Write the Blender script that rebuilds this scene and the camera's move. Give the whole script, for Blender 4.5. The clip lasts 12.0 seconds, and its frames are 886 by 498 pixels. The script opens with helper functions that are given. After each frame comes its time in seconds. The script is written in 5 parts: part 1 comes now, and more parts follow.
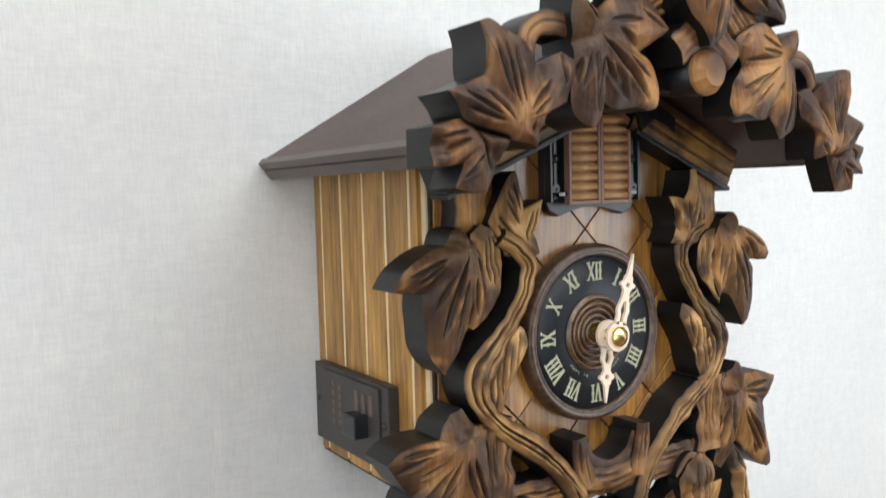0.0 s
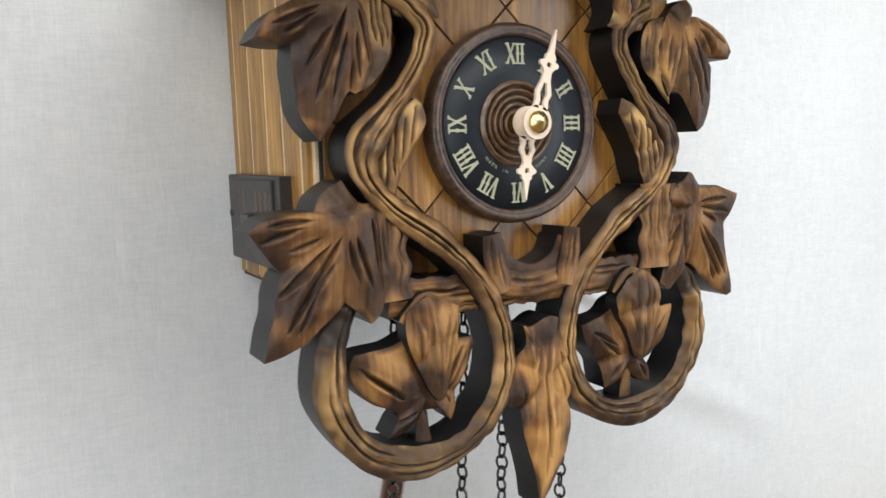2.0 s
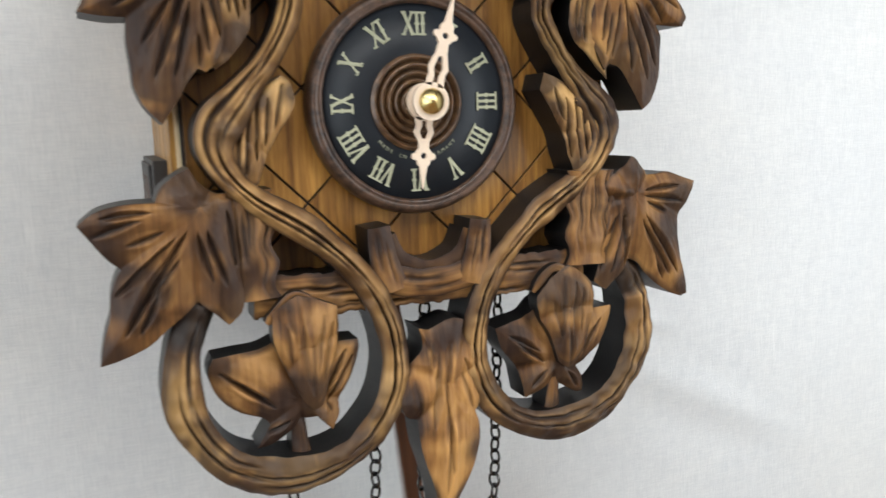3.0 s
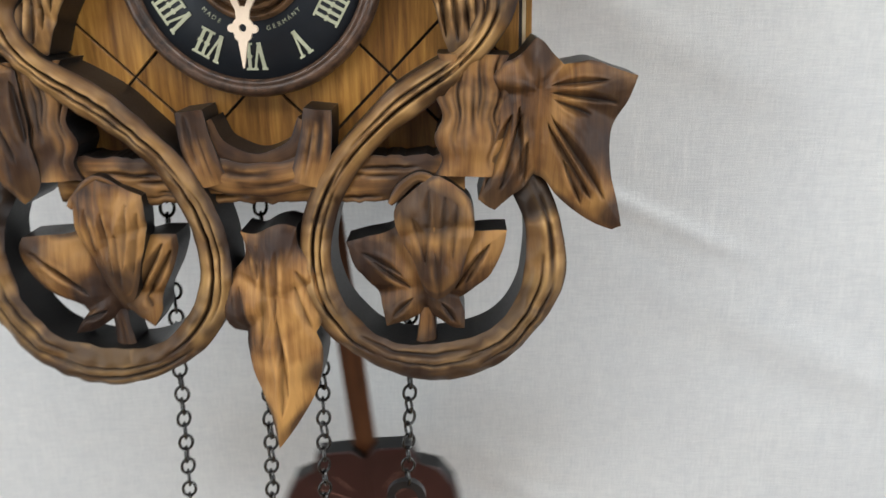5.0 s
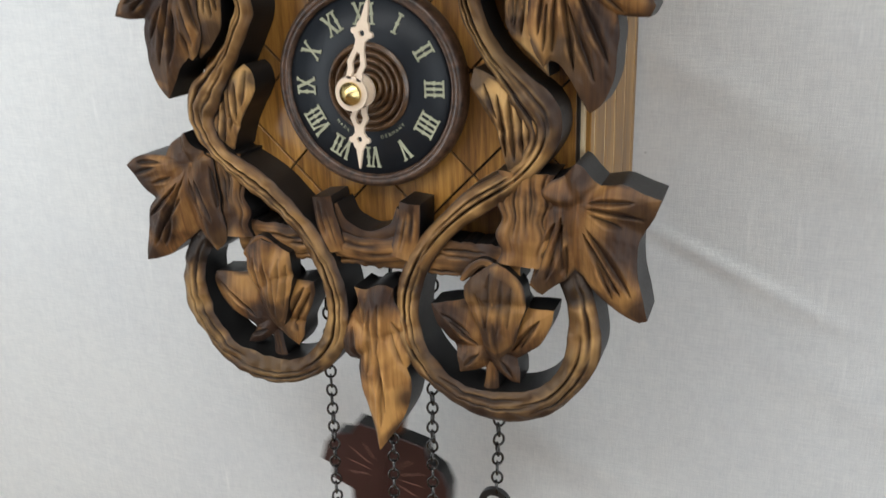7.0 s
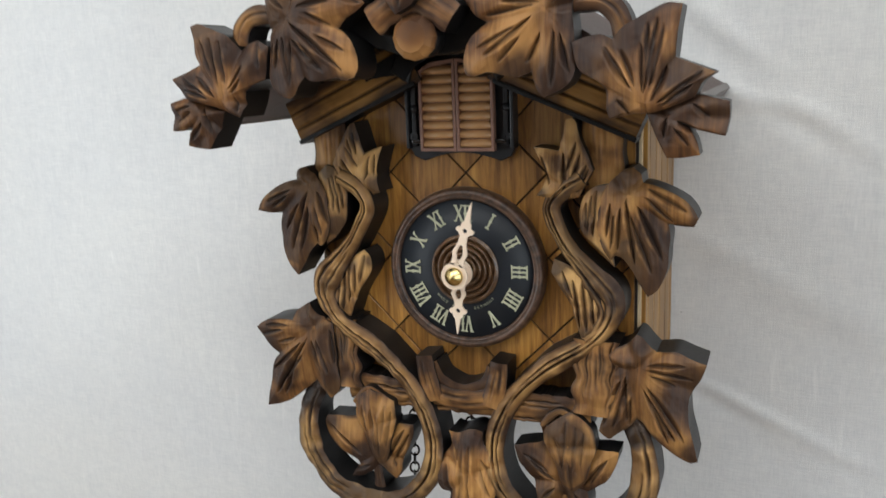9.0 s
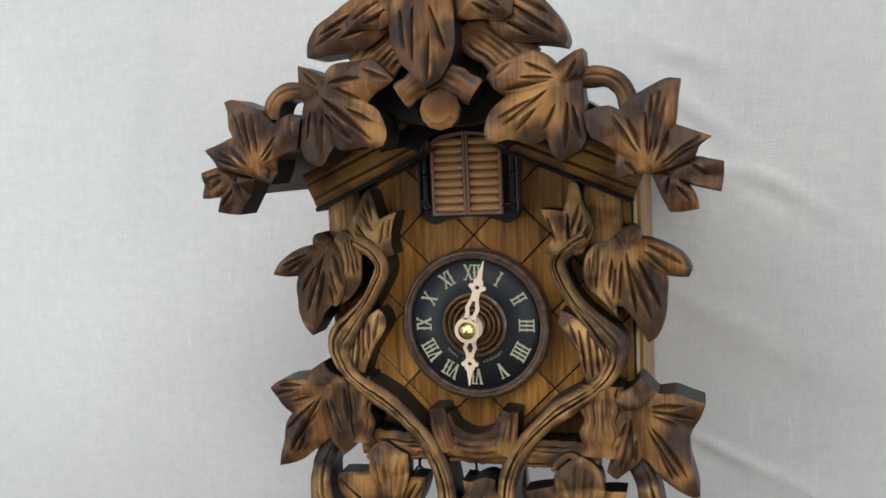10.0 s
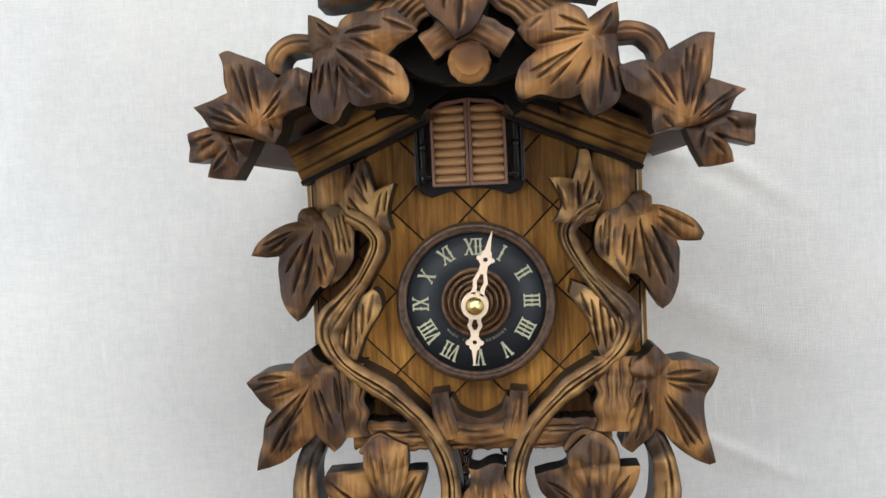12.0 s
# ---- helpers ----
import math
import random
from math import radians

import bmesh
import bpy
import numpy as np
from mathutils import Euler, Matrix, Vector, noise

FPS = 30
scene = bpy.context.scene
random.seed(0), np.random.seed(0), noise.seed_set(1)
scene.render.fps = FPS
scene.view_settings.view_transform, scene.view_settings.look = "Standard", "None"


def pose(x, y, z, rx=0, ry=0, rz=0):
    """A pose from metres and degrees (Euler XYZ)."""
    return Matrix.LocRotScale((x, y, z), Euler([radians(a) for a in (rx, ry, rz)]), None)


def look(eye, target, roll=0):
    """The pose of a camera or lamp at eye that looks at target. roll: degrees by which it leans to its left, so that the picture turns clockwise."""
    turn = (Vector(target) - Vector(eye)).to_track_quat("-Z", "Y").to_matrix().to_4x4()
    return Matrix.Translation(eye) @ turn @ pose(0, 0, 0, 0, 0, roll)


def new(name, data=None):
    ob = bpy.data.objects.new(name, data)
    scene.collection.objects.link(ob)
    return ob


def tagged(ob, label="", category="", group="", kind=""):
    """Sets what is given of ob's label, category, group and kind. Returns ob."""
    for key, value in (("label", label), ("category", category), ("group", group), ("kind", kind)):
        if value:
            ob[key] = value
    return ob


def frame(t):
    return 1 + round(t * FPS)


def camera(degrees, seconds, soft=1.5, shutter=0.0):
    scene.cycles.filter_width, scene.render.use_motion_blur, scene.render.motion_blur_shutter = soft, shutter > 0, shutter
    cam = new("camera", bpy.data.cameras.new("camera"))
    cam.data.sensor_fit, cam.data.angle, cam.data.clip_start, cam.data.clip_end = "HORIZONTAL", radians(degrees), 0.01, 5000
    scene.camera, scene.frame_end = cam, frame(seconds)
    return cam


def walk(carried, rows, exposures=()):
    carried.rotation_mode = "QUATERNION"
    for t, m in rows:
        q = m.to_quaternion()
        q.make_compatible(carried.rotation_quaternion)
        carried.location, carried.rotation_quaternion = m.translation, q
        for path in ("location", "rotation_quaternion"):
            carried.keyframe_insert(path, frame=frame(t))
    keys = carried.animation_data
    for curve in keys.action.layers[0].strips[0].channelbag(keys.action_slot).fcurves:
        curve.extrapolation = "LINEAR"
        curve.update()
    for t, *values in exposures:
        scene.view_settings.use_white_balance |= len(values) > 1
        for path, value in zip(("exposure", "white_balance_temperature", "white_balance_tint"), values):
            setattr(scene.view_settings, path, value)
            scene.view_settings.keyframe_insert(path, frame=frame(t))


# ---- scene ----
cam = camera(56.7, 12.0, 1.5, 0.4)
PATH = [
    (0, (-0.225, -0.239, 1.557), (0.857, 1.438, 1.419), -1.5),
    (0.5, (-0.218, -0.233, 1.533), (0.858, 1.445, 1.368), -1.4),
    (1, (-0.207, -0.23, 1.507), (0.862, 1.452, 1.345), -1.7),
    (1.5, (-0.189, -0.236, 1.499), (0.838, 1.466, 1.273), -1.8),
    (2, (-0.166, -0.245, 1.492), (0.79, 1.495, 1.25), -1.9),
    (2.5, (-0.129, -0.253, 1.496), (0.693, 1.546, 1.203), -1.8),
    (3, (-0.092, -0.248, 1.494), (0.643, 1.586, 1.186), -1.9),
    (3.5, (-0.057, -0.232, 1.484), (0.628, 1.622, 1.182), -2.3),
    (3.7, (-0.052, -0.222, 1.486), (0.681, 1.605, 1.137), -2.3),
    (5.3, (0.079, -0.227, 1.5), (-0.19, 1.628, 0.804), -1.6),
    (5.5, (0.09, -0.228, 1.508), (-0.293, 1.592, 0.772), -2.1),
    (6, (0.109, -0.233, 1.515), (-0.475, 1.541, 0.799), -2.5),
    (6.5, (0.121, -0.244, 1.529), (-0.54, 1.505, 0.819), -2.2),
    (7, (0.13, -0.253, 1.544), (-0.589, 1.482, 0.855), -2.3),
    (7.5, (0.135, -0.265, 1.557), (-0.622, 1.474, 0.924), -2.4),
    (9.3, (0.119, -0.334, 1.584), (-0.612, 1.495, 1.239), -2.4),
    (9.5, (0.116, -0.343, 1.58), (-0.597, 1.503, 1.291), -2.5),
    (10, (0.099, -0.359, 1.575), (-0.496, 1.539, 1.365), -2.6),
    (10.5, (0.081, -0.363, 1.567), (-0.381, 1.577, 1.409), -2.7),
    (11, (0.048, -0.364, 1.553), (-0.246, 1.611, 1.441), -2.8),
    (11.5, (0.028, -0.361, 1.547), (-0.186, 1.624, 1.438), -2.7),
    (12, (0.017, -0.358, 1.543), (-0.152, 1.632, 1.437), -2.7),
]
walk(cam, [(t, look(eye, target, roll)) for t, eye, target, roll in PATH], [(0, 0.13), (1, 0.24), (2, 0.12), (3.5, 0.1), (5.5, -0.02), (6.5, -0.16), (7, -0.2), (7.5, -0.17), (9.5, -0.31), (10, -0.34), (10.5, -0.13), (11, -0.03), (12, 0.05)])


# ---- world and light ----
world = bpy.data.worlds.new("world")
scene.world = world
world.use_nodes = True
world.node_tree.nodes["Background"].inputs[0].default_value = (0.75, 0.85, 1.0, 1)
world.node_tree.nodes["Background"].inputs[1].default_value = 0.15


def area_lamp(name, at, target, sx, sy, watts, colour):
    data = bpy.data.lights.new(name, "AREA")
    data.shape, data.size, data.size_y, data.energy, data.color = "RECTANGLE", sx, sy, watts, colour
    ob = new(name, data)
    ob.matrix_basis = look(at, target)
    return ob


# no ceiling lamp is in view; two are added to light from above
LAMP_A = (0.45, -0.85, 2.44)
LAMP_B = (-0.85, -1.05, 2.44)
COOL = (0.96, 0.98, 0.985)
area_lamp("lamp_a", LAMP_A, (LAMP_A[0], LAMP_A[1] + 0.001, 0), 1.2, 0.6, 8.5, COOL)
area_lamp("lamp_b", LAMP_B, (LAMP_B[0], LAMP_B[1] + 0.001, 0), 1.2, 0.6, 10, COOL)
# daylight in the openings of the side windows
area_lamp("window_light_east", (1.69, -1.6, 1.45), (0, -1.6, 1.45), 1.6, 1.3, 24, (0.88, 0.95, 1.0))
area_lamp("window_light_west", (-1.69, -1.6, 1.45), (0, -1.6, 1.45), 1.6, 1.3, 23, (0.87, 0.95, 1.0))


# ---- materials ----
def material(name, base=(0.5, 0.5, 0.5), rough=0.5, metal=0.0, coat=0.0):
    m = bpy.data.materials.new(name)
    m.use_nodes = True
    b = m.node_tree.nodes["Principled BSDF"]
    b.inputs["Base Color"].default_value = (*base, 1)
    b.inputs["Roughness"].default_value = rough
    b.inputs["Metallic"].default_value = metal
    b.inputs["Coat Weight"].default_value = coat
    b.inputs["Coat Roughness"].default_value = 0.25
    return m


class Nodes:
    """A short way to write node trees."""

    def __init__(self, m):
        self.tree = m.node_tree
        self.bsdf = m.node_tree.nodes["Principled BSDF"]

    def add(self, kind, **sockets):
        n = self.tree.nodes.new(kind)
        for key, value in sockets.items():
            self.put(n, key.replace("_", " "), value)
        return n

    def put(self, n, key, value):
        socket = n.inputs[int(key)] if key.isdigit() else n.inputs[key]
        if isinstance(value, bpy.types.NodeSocket):
            self.tree.links.new(value, socket)
        else:
            socket.default_value = value

    def coords(self, source, scale, rot=(0, 0, 0)):
        c = self.add("ShaderNodeTexCoord")
        mp = self.add("ShaderNodeMapping", Vector=c.outputs[source], Scale=scale, Rotation=rot)
        return mp.outputs[0]

    def noise(self, vector, scale, detail=4.0, rough=0.55, distort=0.0):
        n = self.add("ShaderNodeTexNoise", Vector=vector, Scale=scale, Detail=detail, Roughness=rough, Distortion=distort)
        return n.outputs["Fac"]

    def ramp(self, fac, *stops):
        n = self.add("ShaderNodeValToRGB", Fac=fac)
        el = n.color_ramp.elements
        while len(el) < len(stops):
            el.new(0.5)
        for e, (p, c) in zip(el, stops):
            e.position, e.color = p, (*c, 1)
        return n.outputs[0]

    def mix(self, fac, a, b, mode="MIX"):
        n = self.tree.nodes.new("ShaderNodeMix")
        n.data_type, n.blend_type = "RGBA", mode
        for i, v in ((0, fac), (6, a), (7, b)):
            if isinstance(v, bpy.types.NodeSocket):
                self.tree.links.new(v, n.inputs[i])
            else:
                n.inputs[i].default_value = (*v, 1) if isinstance(v, tuple) else v
        return n.outputs[2]

    def maths(self, op, a, b=0.0):
        n = self.add("ShaderNodeMath")
        n.operation = op
        self.put(n, "0", a)
        self.put(n, "1", b)
        return n.outputs[0]

    def bump(self, height, strength, distance):
        n = self.add("ShaderNodeBump", Height=height, Strength=strength, Distance=distance)
        self.tree.links.new(n.outputs[0], self.bsdf.inputs["Normal"])

    def base(self, colour):
        self.put(self.bsdf, "Base Color", colour)

    def rough(self, value):
        self.put(self.bsdf, "Roughness", value)


def carved_wood(name, light, mid, dark, burnt=0.8, blot=48, grain=(0.16, 2.2)):
    """Stained and torched lime wood: long grain, soft scorched clouds, cuts darkened with their depth, ridges rubbed
    pale.
    """
    m = material(name, mid, 0.4, 0.0, 0.0)
    m.node_tree.nodes["Principled BSDF"].inputs["Specular IOR Level"].default_value = 0.24
    n = Nodes(m)
    obj = n.coords("Object", (1, 1, 1))
    long = n.noise(n.coords("UV", (*grain, 1)), 2.4, 5, 0.6, 0.3)
    cloud = n.noise(obj, blot, 2, 0.45, 0.5)
    body = n.ramp(n.maths("ADD", n.maths("MULTIPLY", long, 0.3), n.maths("MULTIPLY", cloud, 0.7)), (0.37, dark), (0.475, mid), (0.61, light))
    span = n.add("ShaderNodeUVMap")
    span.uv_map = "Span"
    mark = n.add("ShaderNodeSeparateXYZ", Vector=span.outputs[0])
    rub = n.add("ShaderNodeUVMap")
    rub.uv_map = "Rub"
    crest = n.add("ShaderNodeSeparateXYZ", Vector=rub.outputs[0])
    # torch marks: placed ones on lobes and rims, and loose clouds between
    loose = n.ramp(n.noise(obj, blot * 0.7, 2, 0.45, 0.4), (0.47, (0, 0, 0)), (0.68, (burnt, burnt, burnt)))
    torch = n.ramp(n.maths("ADD", mark.outputs[1], loose), (0.16, (0, 0, 0)), (0.72, (0.85, 0.85, 0.85)))
    patch = n.ramp(n.noise(obj, 170, 2, 0.5), (0.36, (0.15, 0.15, 0.15)), (0.6, (1, 1, 1)))
    pale = n.maths("MULTIPLY", n.maths("MULTIPLY", n.maths("MINIMUM", crest.outputs[0], 1.0), patch), 0.7)
    col = n.mix(pale, body, (light[0] * 1.2, light[1] * 1.2, light[2] * 1.3))
    char = n.ramp(long, (0.3, (0.022, 0.013, 0.011)), (0.7, (0.042, 0.024, 0.018)))
    col = n.mix(n.maths("MULTIPLY", torch, n.maths("SUBTRACT", 1.0, n.maths("MULTIPLY", pale, 0.35))), col, char)
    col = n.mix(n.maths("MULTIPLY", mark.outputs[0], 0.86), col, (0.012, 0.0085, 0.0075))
    n.base(col)
    fine = n.noise(n.coords("UV", (0.5, 9, 1)), 6, 3, 0.6)
    n.rough(n.maths("ADD", n.maths("MULTIPLY", fine, 0.2), 0.33))
    n.bump(fine, 0.12, 0.0004)
    return m


def grained_wood(name, light, mid, dark, axis=2, rough=0.4, scale=1.0, coat=0.2):
    """Planed wood with its grain along one axis (0 x, 1 y, 2 z)."""
    m = material(name, mid, rough, 0.0, coat)
    n = Nodes(m)
    info = n.add("ShaderNodeObjectInfo")
    c = n.add("ShaderNodeTexCoord")
    shift = n.add("ShaderNodeVectorMath")
    n.put(shift, "0", c.outputs["Object"])
    move = n.add("ShaderNodeCombineXYZ", X=info.outputs["Random"], Y=n.maths("MULTIPLY", info.outputs["Random"], 3.1), Z=n.maths("MULTIPLY", info.outputs["Random"], 7.7))
    n.put(shift, "1", move.outputs[0])
    s = [1.0, 1.0, 1.0]
    s[axis] = 0.07
    mp = n.add("ShaderNodeMapping", Vector=shift.outputs[0], Scale=s)
    g = n.noise(mp.outputs[0], 420 * scale, 5, 0.65, 0.3)
    s2 = [1.0, 1.0, 1.0]
    s2[axis] = 0.16
    mp2 = n.add("ShaderNodeMapping", Vector=shift.outputs[0], Scale=s2)
    broad = n.noise(mp2.outputs[0], 70 * scale, 3, 0.5, 0.8)
    col = n.ramp(g, (0.33, dark), (0.5, mid), (0.68, light))
    tone = n.ramp(broad, (0.3, (0.46, 0.40, 0.37)), (0.66, (1.16, 1.12, 1.02)))
    col = n.mix(0.8, col, tone, "MULTIPLY")
    vary = n.ramp(info.outputs["Random"], (0.0, (0.8, 0.78, 0.76)), (1.0, (1.12, 1.1, 1.05)))
    col = n.mix(1.0, col, vary, "MULTIPLY")
    n.base(col)
    n.rough(n.maths("ADD", n.maths("MULTIPLY", g, 0.2), rough - 0.1))
    n.bump(g, 0.2, 0.0003)
    return m


def stained(name, a, b, rough, scale=60, coat=0.0, metal=0.0, bump=0.1):
    """A nearly plain coating with cloudy tone, fine specks and a faint relief."""
    m = material(name, a, rough, metal, coat)
    n = Nodes(m)
    big = n.noise(n.coords("Object", (1, 1, 1)), scale, 4, 0.55)
    small = n.noise(n.coords("Object", (1, 1, 1)), scale * 14, 3, 0.6)
    col = n.ramp(n.maths("ADD", n.maths("MULTIPLY", big, 0.7), n.maths("MULTIPLY", small, 0.3)), (0.35, a), (0.65, b))
    n.base(col)
    n.rough(n.maths("ADD", n.maths("MULTIPLY", small, 0.2), rough - 0.1))
    n.bump(small, bump, 0.0003)
    return m


def linen(name):
    m = material(name, (0.74, 0.75, 0.74), 0.45)
    n = Nodes(m)
    n.bsdf.inputs["Specular IOR Level"].default_value = 0.8
    n.bsdf.inputs["Sheen Weight"].default_value = 0.2
    n.bsdf.inputs["Coat Weight"].default_value = 1.0
    n.bsdf.inputs["Coat Roughness"].default_value = 0.36
    warp = n.noise(n.coords("Object", (1, 1, 0.10)), 1500, 2, 0.6)
    weft = n.noise(n.coords("Object", (0.10, 1, 1)), 1500, 2, 0.6)
    cloud = n.noise(n.coords("Object", (1, 1, 1)), 7, 4, 0.6)
    thread = n.maths("MULTIPLY", n.maths("ADD", warp, weft), 0.5)
    col = n.ramp(thread, (0.38, (0.645, 0.655, 0.66)), (0.6, (0.725, 0.73, 0.728)))
    col = n.mix(1.0, col, n.ramp(cloud, (0.35, (0.93, 0.94, 0.955)), (0.65, (1.0, 1.0, 0.99))), "MULTIPLY")
    patchy = n.noise(n.coords("Object", (1, 1, 0.3)), 190, 4, 0.6)
    patchy2 = n.noise(n.coords("Object", (0.3, 1, 1)), 210, 4, 0.6)
    mottle = n.ramp(n.maths("MULTIPLY", n.maths("ADD", patchy, patchy2), 0.5), (0.36, (0.945, 0.95, 0.955)), (0.62, (1.025, 1.025, 1.02)))
    col = n.mix(1.0, col, mottle, "MULTIPLY")
    slub = n.noise(n.coords("Object", (0.6, 1, 0.08)), 260, 2, 0.5)
    col = n.mix(n.ramp(slub, (0.70, (0, 0, 0)), (0.78, (0.35, 0.35, 0.35))), col, (0.86, 0.86, 0.85))
    speck = n.add("ShaderNodeTexVoronoi", Vector=n.coords("Object", (1, 0, 1)), Scale=11.0)
    dot = n.ramp(speck.outputs["Distance"], (0.006, (0.75, 0.75, 0.75)), (0.011, (0, 0, 0)))
    col = n.mix(dot, col, (0.10, 0.10, 0.11))
    n.base(col)
    n.bump(thread, 0.35, 0.0006)
    return m


M = dict(
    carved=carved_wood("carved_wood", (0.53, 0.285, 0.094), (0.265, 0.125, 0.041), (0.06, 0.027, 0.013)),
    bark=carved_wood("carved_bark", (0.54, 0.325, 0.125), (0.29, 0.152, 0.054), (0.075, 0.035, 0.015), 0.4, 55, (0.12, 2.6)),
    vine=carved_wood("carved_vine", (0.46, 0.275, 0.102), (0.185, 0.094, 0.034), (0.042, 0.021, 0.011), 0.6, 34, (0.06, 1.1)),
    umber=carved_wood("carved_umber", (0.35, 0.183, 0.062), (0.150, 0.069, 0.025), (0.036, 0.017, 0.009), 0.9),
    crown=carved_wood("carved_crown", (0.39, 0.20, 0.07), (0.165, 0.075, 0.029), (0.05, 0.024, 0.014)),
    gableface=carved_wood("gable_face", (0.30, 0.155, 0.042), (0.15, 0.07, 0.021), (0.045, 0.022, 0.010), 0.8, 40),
    edge=stained("stained_edge", (0.005, 0.005, 0.005), (0.011, 0.010, 0.010), 0.42, 90),
    tile=grained_wood("panel_veneer", (0.50, 0.27, 0.068), (0.345, 0.168, 0.040), (0.165, 0.075, 0.021), 2, 0.33, 1.0, 0.7),
    groove=stained("dark_groove", (0.012, 0.008, 0.006), (0.02, 0.014, 0.01), 0.7),
    plank=grained_wood("side_plank", (0.50, 0.295, 0.078), (0.37, 0.198, 0.047), (0.19, 0.095, 0.027), 2, 0.42, 1.0, 0.0),
    pale=stained("pale_groove", (0.62, 0.47, 0.28), (0.72, 0.58, 0.38), 0.7, 200),
    roof=stained("roof_stain", (0.055, 0.031, 0.024), (0.082, 0.049, 0.038), 0.5, 30, 0.0),
    roof_edge=stained("roof_edge_stain", (0.04, 0.025, 0.02), (0.065, 0.042, 0.034), 0.4, 60, 0.2),
    ring=stained("ring_wood", (0.014, 0.008, 0.006), (0.125, 0.068, 0.042), 0.38, 330, 0.2),
    turned=stained("turned_wood", (0.034, 0.017, 0.009), (0.17, 0.090, 0.042), 0.30, 260, 0.4),
    dial=stained("dial_black", (0.010, 0.013, 0.018), (0.016, 0.020, 0.026), 0.46, 80, 0.0),
    numeral=stained("numeral_paint", (0.34, 0.35, 0.235), (0.46, 0.46, 0.33), 0.6, 300),
    bone=stained("bone_plastic", (0.78, 0.62, 0.47), (0.84, 0.69, 0.55), 0.4, 120, 0.0, 0.0, 0.05),
    brass=material("brass", (0.72, 0.57, 0.25), 0.27, 1.0),
    black=stained("black_plastic", (0.010, 0.011, 0.013), (0.017, 0.018, 0.021), 0.32, 120),
    slat=stained("slat_brown", (0.44, 0.23, 0.095), (0.53, 0.30, 0.135), 0.36, 200),
    sash=stained("sash_brown", (0.22, 0.115, 0.08), (0.28, 0.15, 0.11), 0.42, 200),
    boxgrey=stained("box_plastic", (0.030, 0.026, 0.025), (0.042, 0.037, 0.035), 0.5, 90),
    print=stained("faded_print", (0.10, 0.065, 0.05), (0.13, 0.085, 0.065), 0.6, 200),
    steel=material("blackened_steel", (0.085, 0.083, 0.082), 0.2, 1.0),
    iron=stained("black_iron", (0.008, 0.008, 0.009), (0.016, 0.016, 0.017), 0.35, 200),
    rod=grained_wood("rod_wood", (0.20, 0.075, 0.028), (0.14, 0.05, 0.018), (0.08, 0.028, 0.011), 2, 0.4),
    bob=stained("bob_stain", (0.028, 0.008, 0.007), (0.043, 0.013, 0.011), 0.42, 60, 0.1),
    scratch=stained("carved_vein", (0.16, 0.075, 0.055), (0.22, 0.11, 0.08), 0.6, 300),
    linen=linen("linen_cloth"),
    plaster=stained("white_plaster", (0.74, 0.74, 0.72), (0.80, 0.80, 0.79), 0.8, 6),
    panel=grained_wood("dark_unseen_wall", (0.16, 0.10, 0.06), (0.11, 0.065, 0.04), (0.06, 0.035, 0.02), 2, 0.5, 0.05),
    floor=grained_wood("floor_boards", (0.34, 0.22, 0.12), (0.26, 0.16, 0.08), (0.16, 0.09, 0.045), 0, 0.45, 0.05),
)
M["roof"].node_tree.nodes["Principled BSDF"].inputs["Specular IOR Level"].default_value = 0.25
M["dial"].node_tree.nodes["Principled BSDF"].inputs["Specular IOR Level"].default_value = 0.36
M["edge"].node_tree.nodes["Principled BSDF"].inputs["Specular IOR Level"].default_value = 0.32
glow = bpy.data.materials.new("added_lamp_glow")
glow.use_nodes = True
glow.node_tree.nodes["Principled BSDF"].inputs["Emission Color"].default_value = (1.0, 0.97, 0.93, 1)
glow.node_tree.nodes["Principled BSDF"].inputs["Emission Strength"].default_value = 2.0
M["glow"] = glow
MM = 0.001


# ---- mesh helpers (sizes in millimetres where a thing of the clock is made) ----
def mesh_of(bm, name, mats, smooth=True):
    me = bpy.data.meshes.new(name)
    bmesh.ops.recalc_face_normals(bm, faces=bm.faces)
    bm.to_mesh(me)
    bm.free()
    for m in mats:
        me.materials.append(m)
    return me


def part(name, bm, mats, parent=None, label="", at=None):
    mats = mats if isinstance(mats, (list, tuple)) else [mats]
    ob = new(name, mesh_of(bm, name, mats))
    if parent is not None:
        ob.parent = parent
    if at is not None:
        ob.matrix_basis = at
    if label:
        tagged(ob, label)
    return ob


def add_box(bm, x0, x1, y0, y1, z0, z1, bevel=0.0, mat=0, k=MM):
    r = bmesh.ops.create_cube(bm, size=1)
    vs = r["verts"]
    for v in vs:
        v.co = Vector(((x0 + x1) / 2 + v.co.x * (x1 - x0), (y0 + y1) / 2 + v.co.y * (y1 - y0), (z0 + z1) / 2 + v.co.z * (z1 - z0))) * k
    fs = {f for v in vs for f in v.link_faces}
    for f in fs:
        f.material_index = mat
    if bevel:
        es = list({e for v in vs for e in v.link_edges})
        bmesh.ops.bevel(bm, geom=es, offset=bevel * k, segments=2, affect="EDGES", profile=0.6)
    return vs


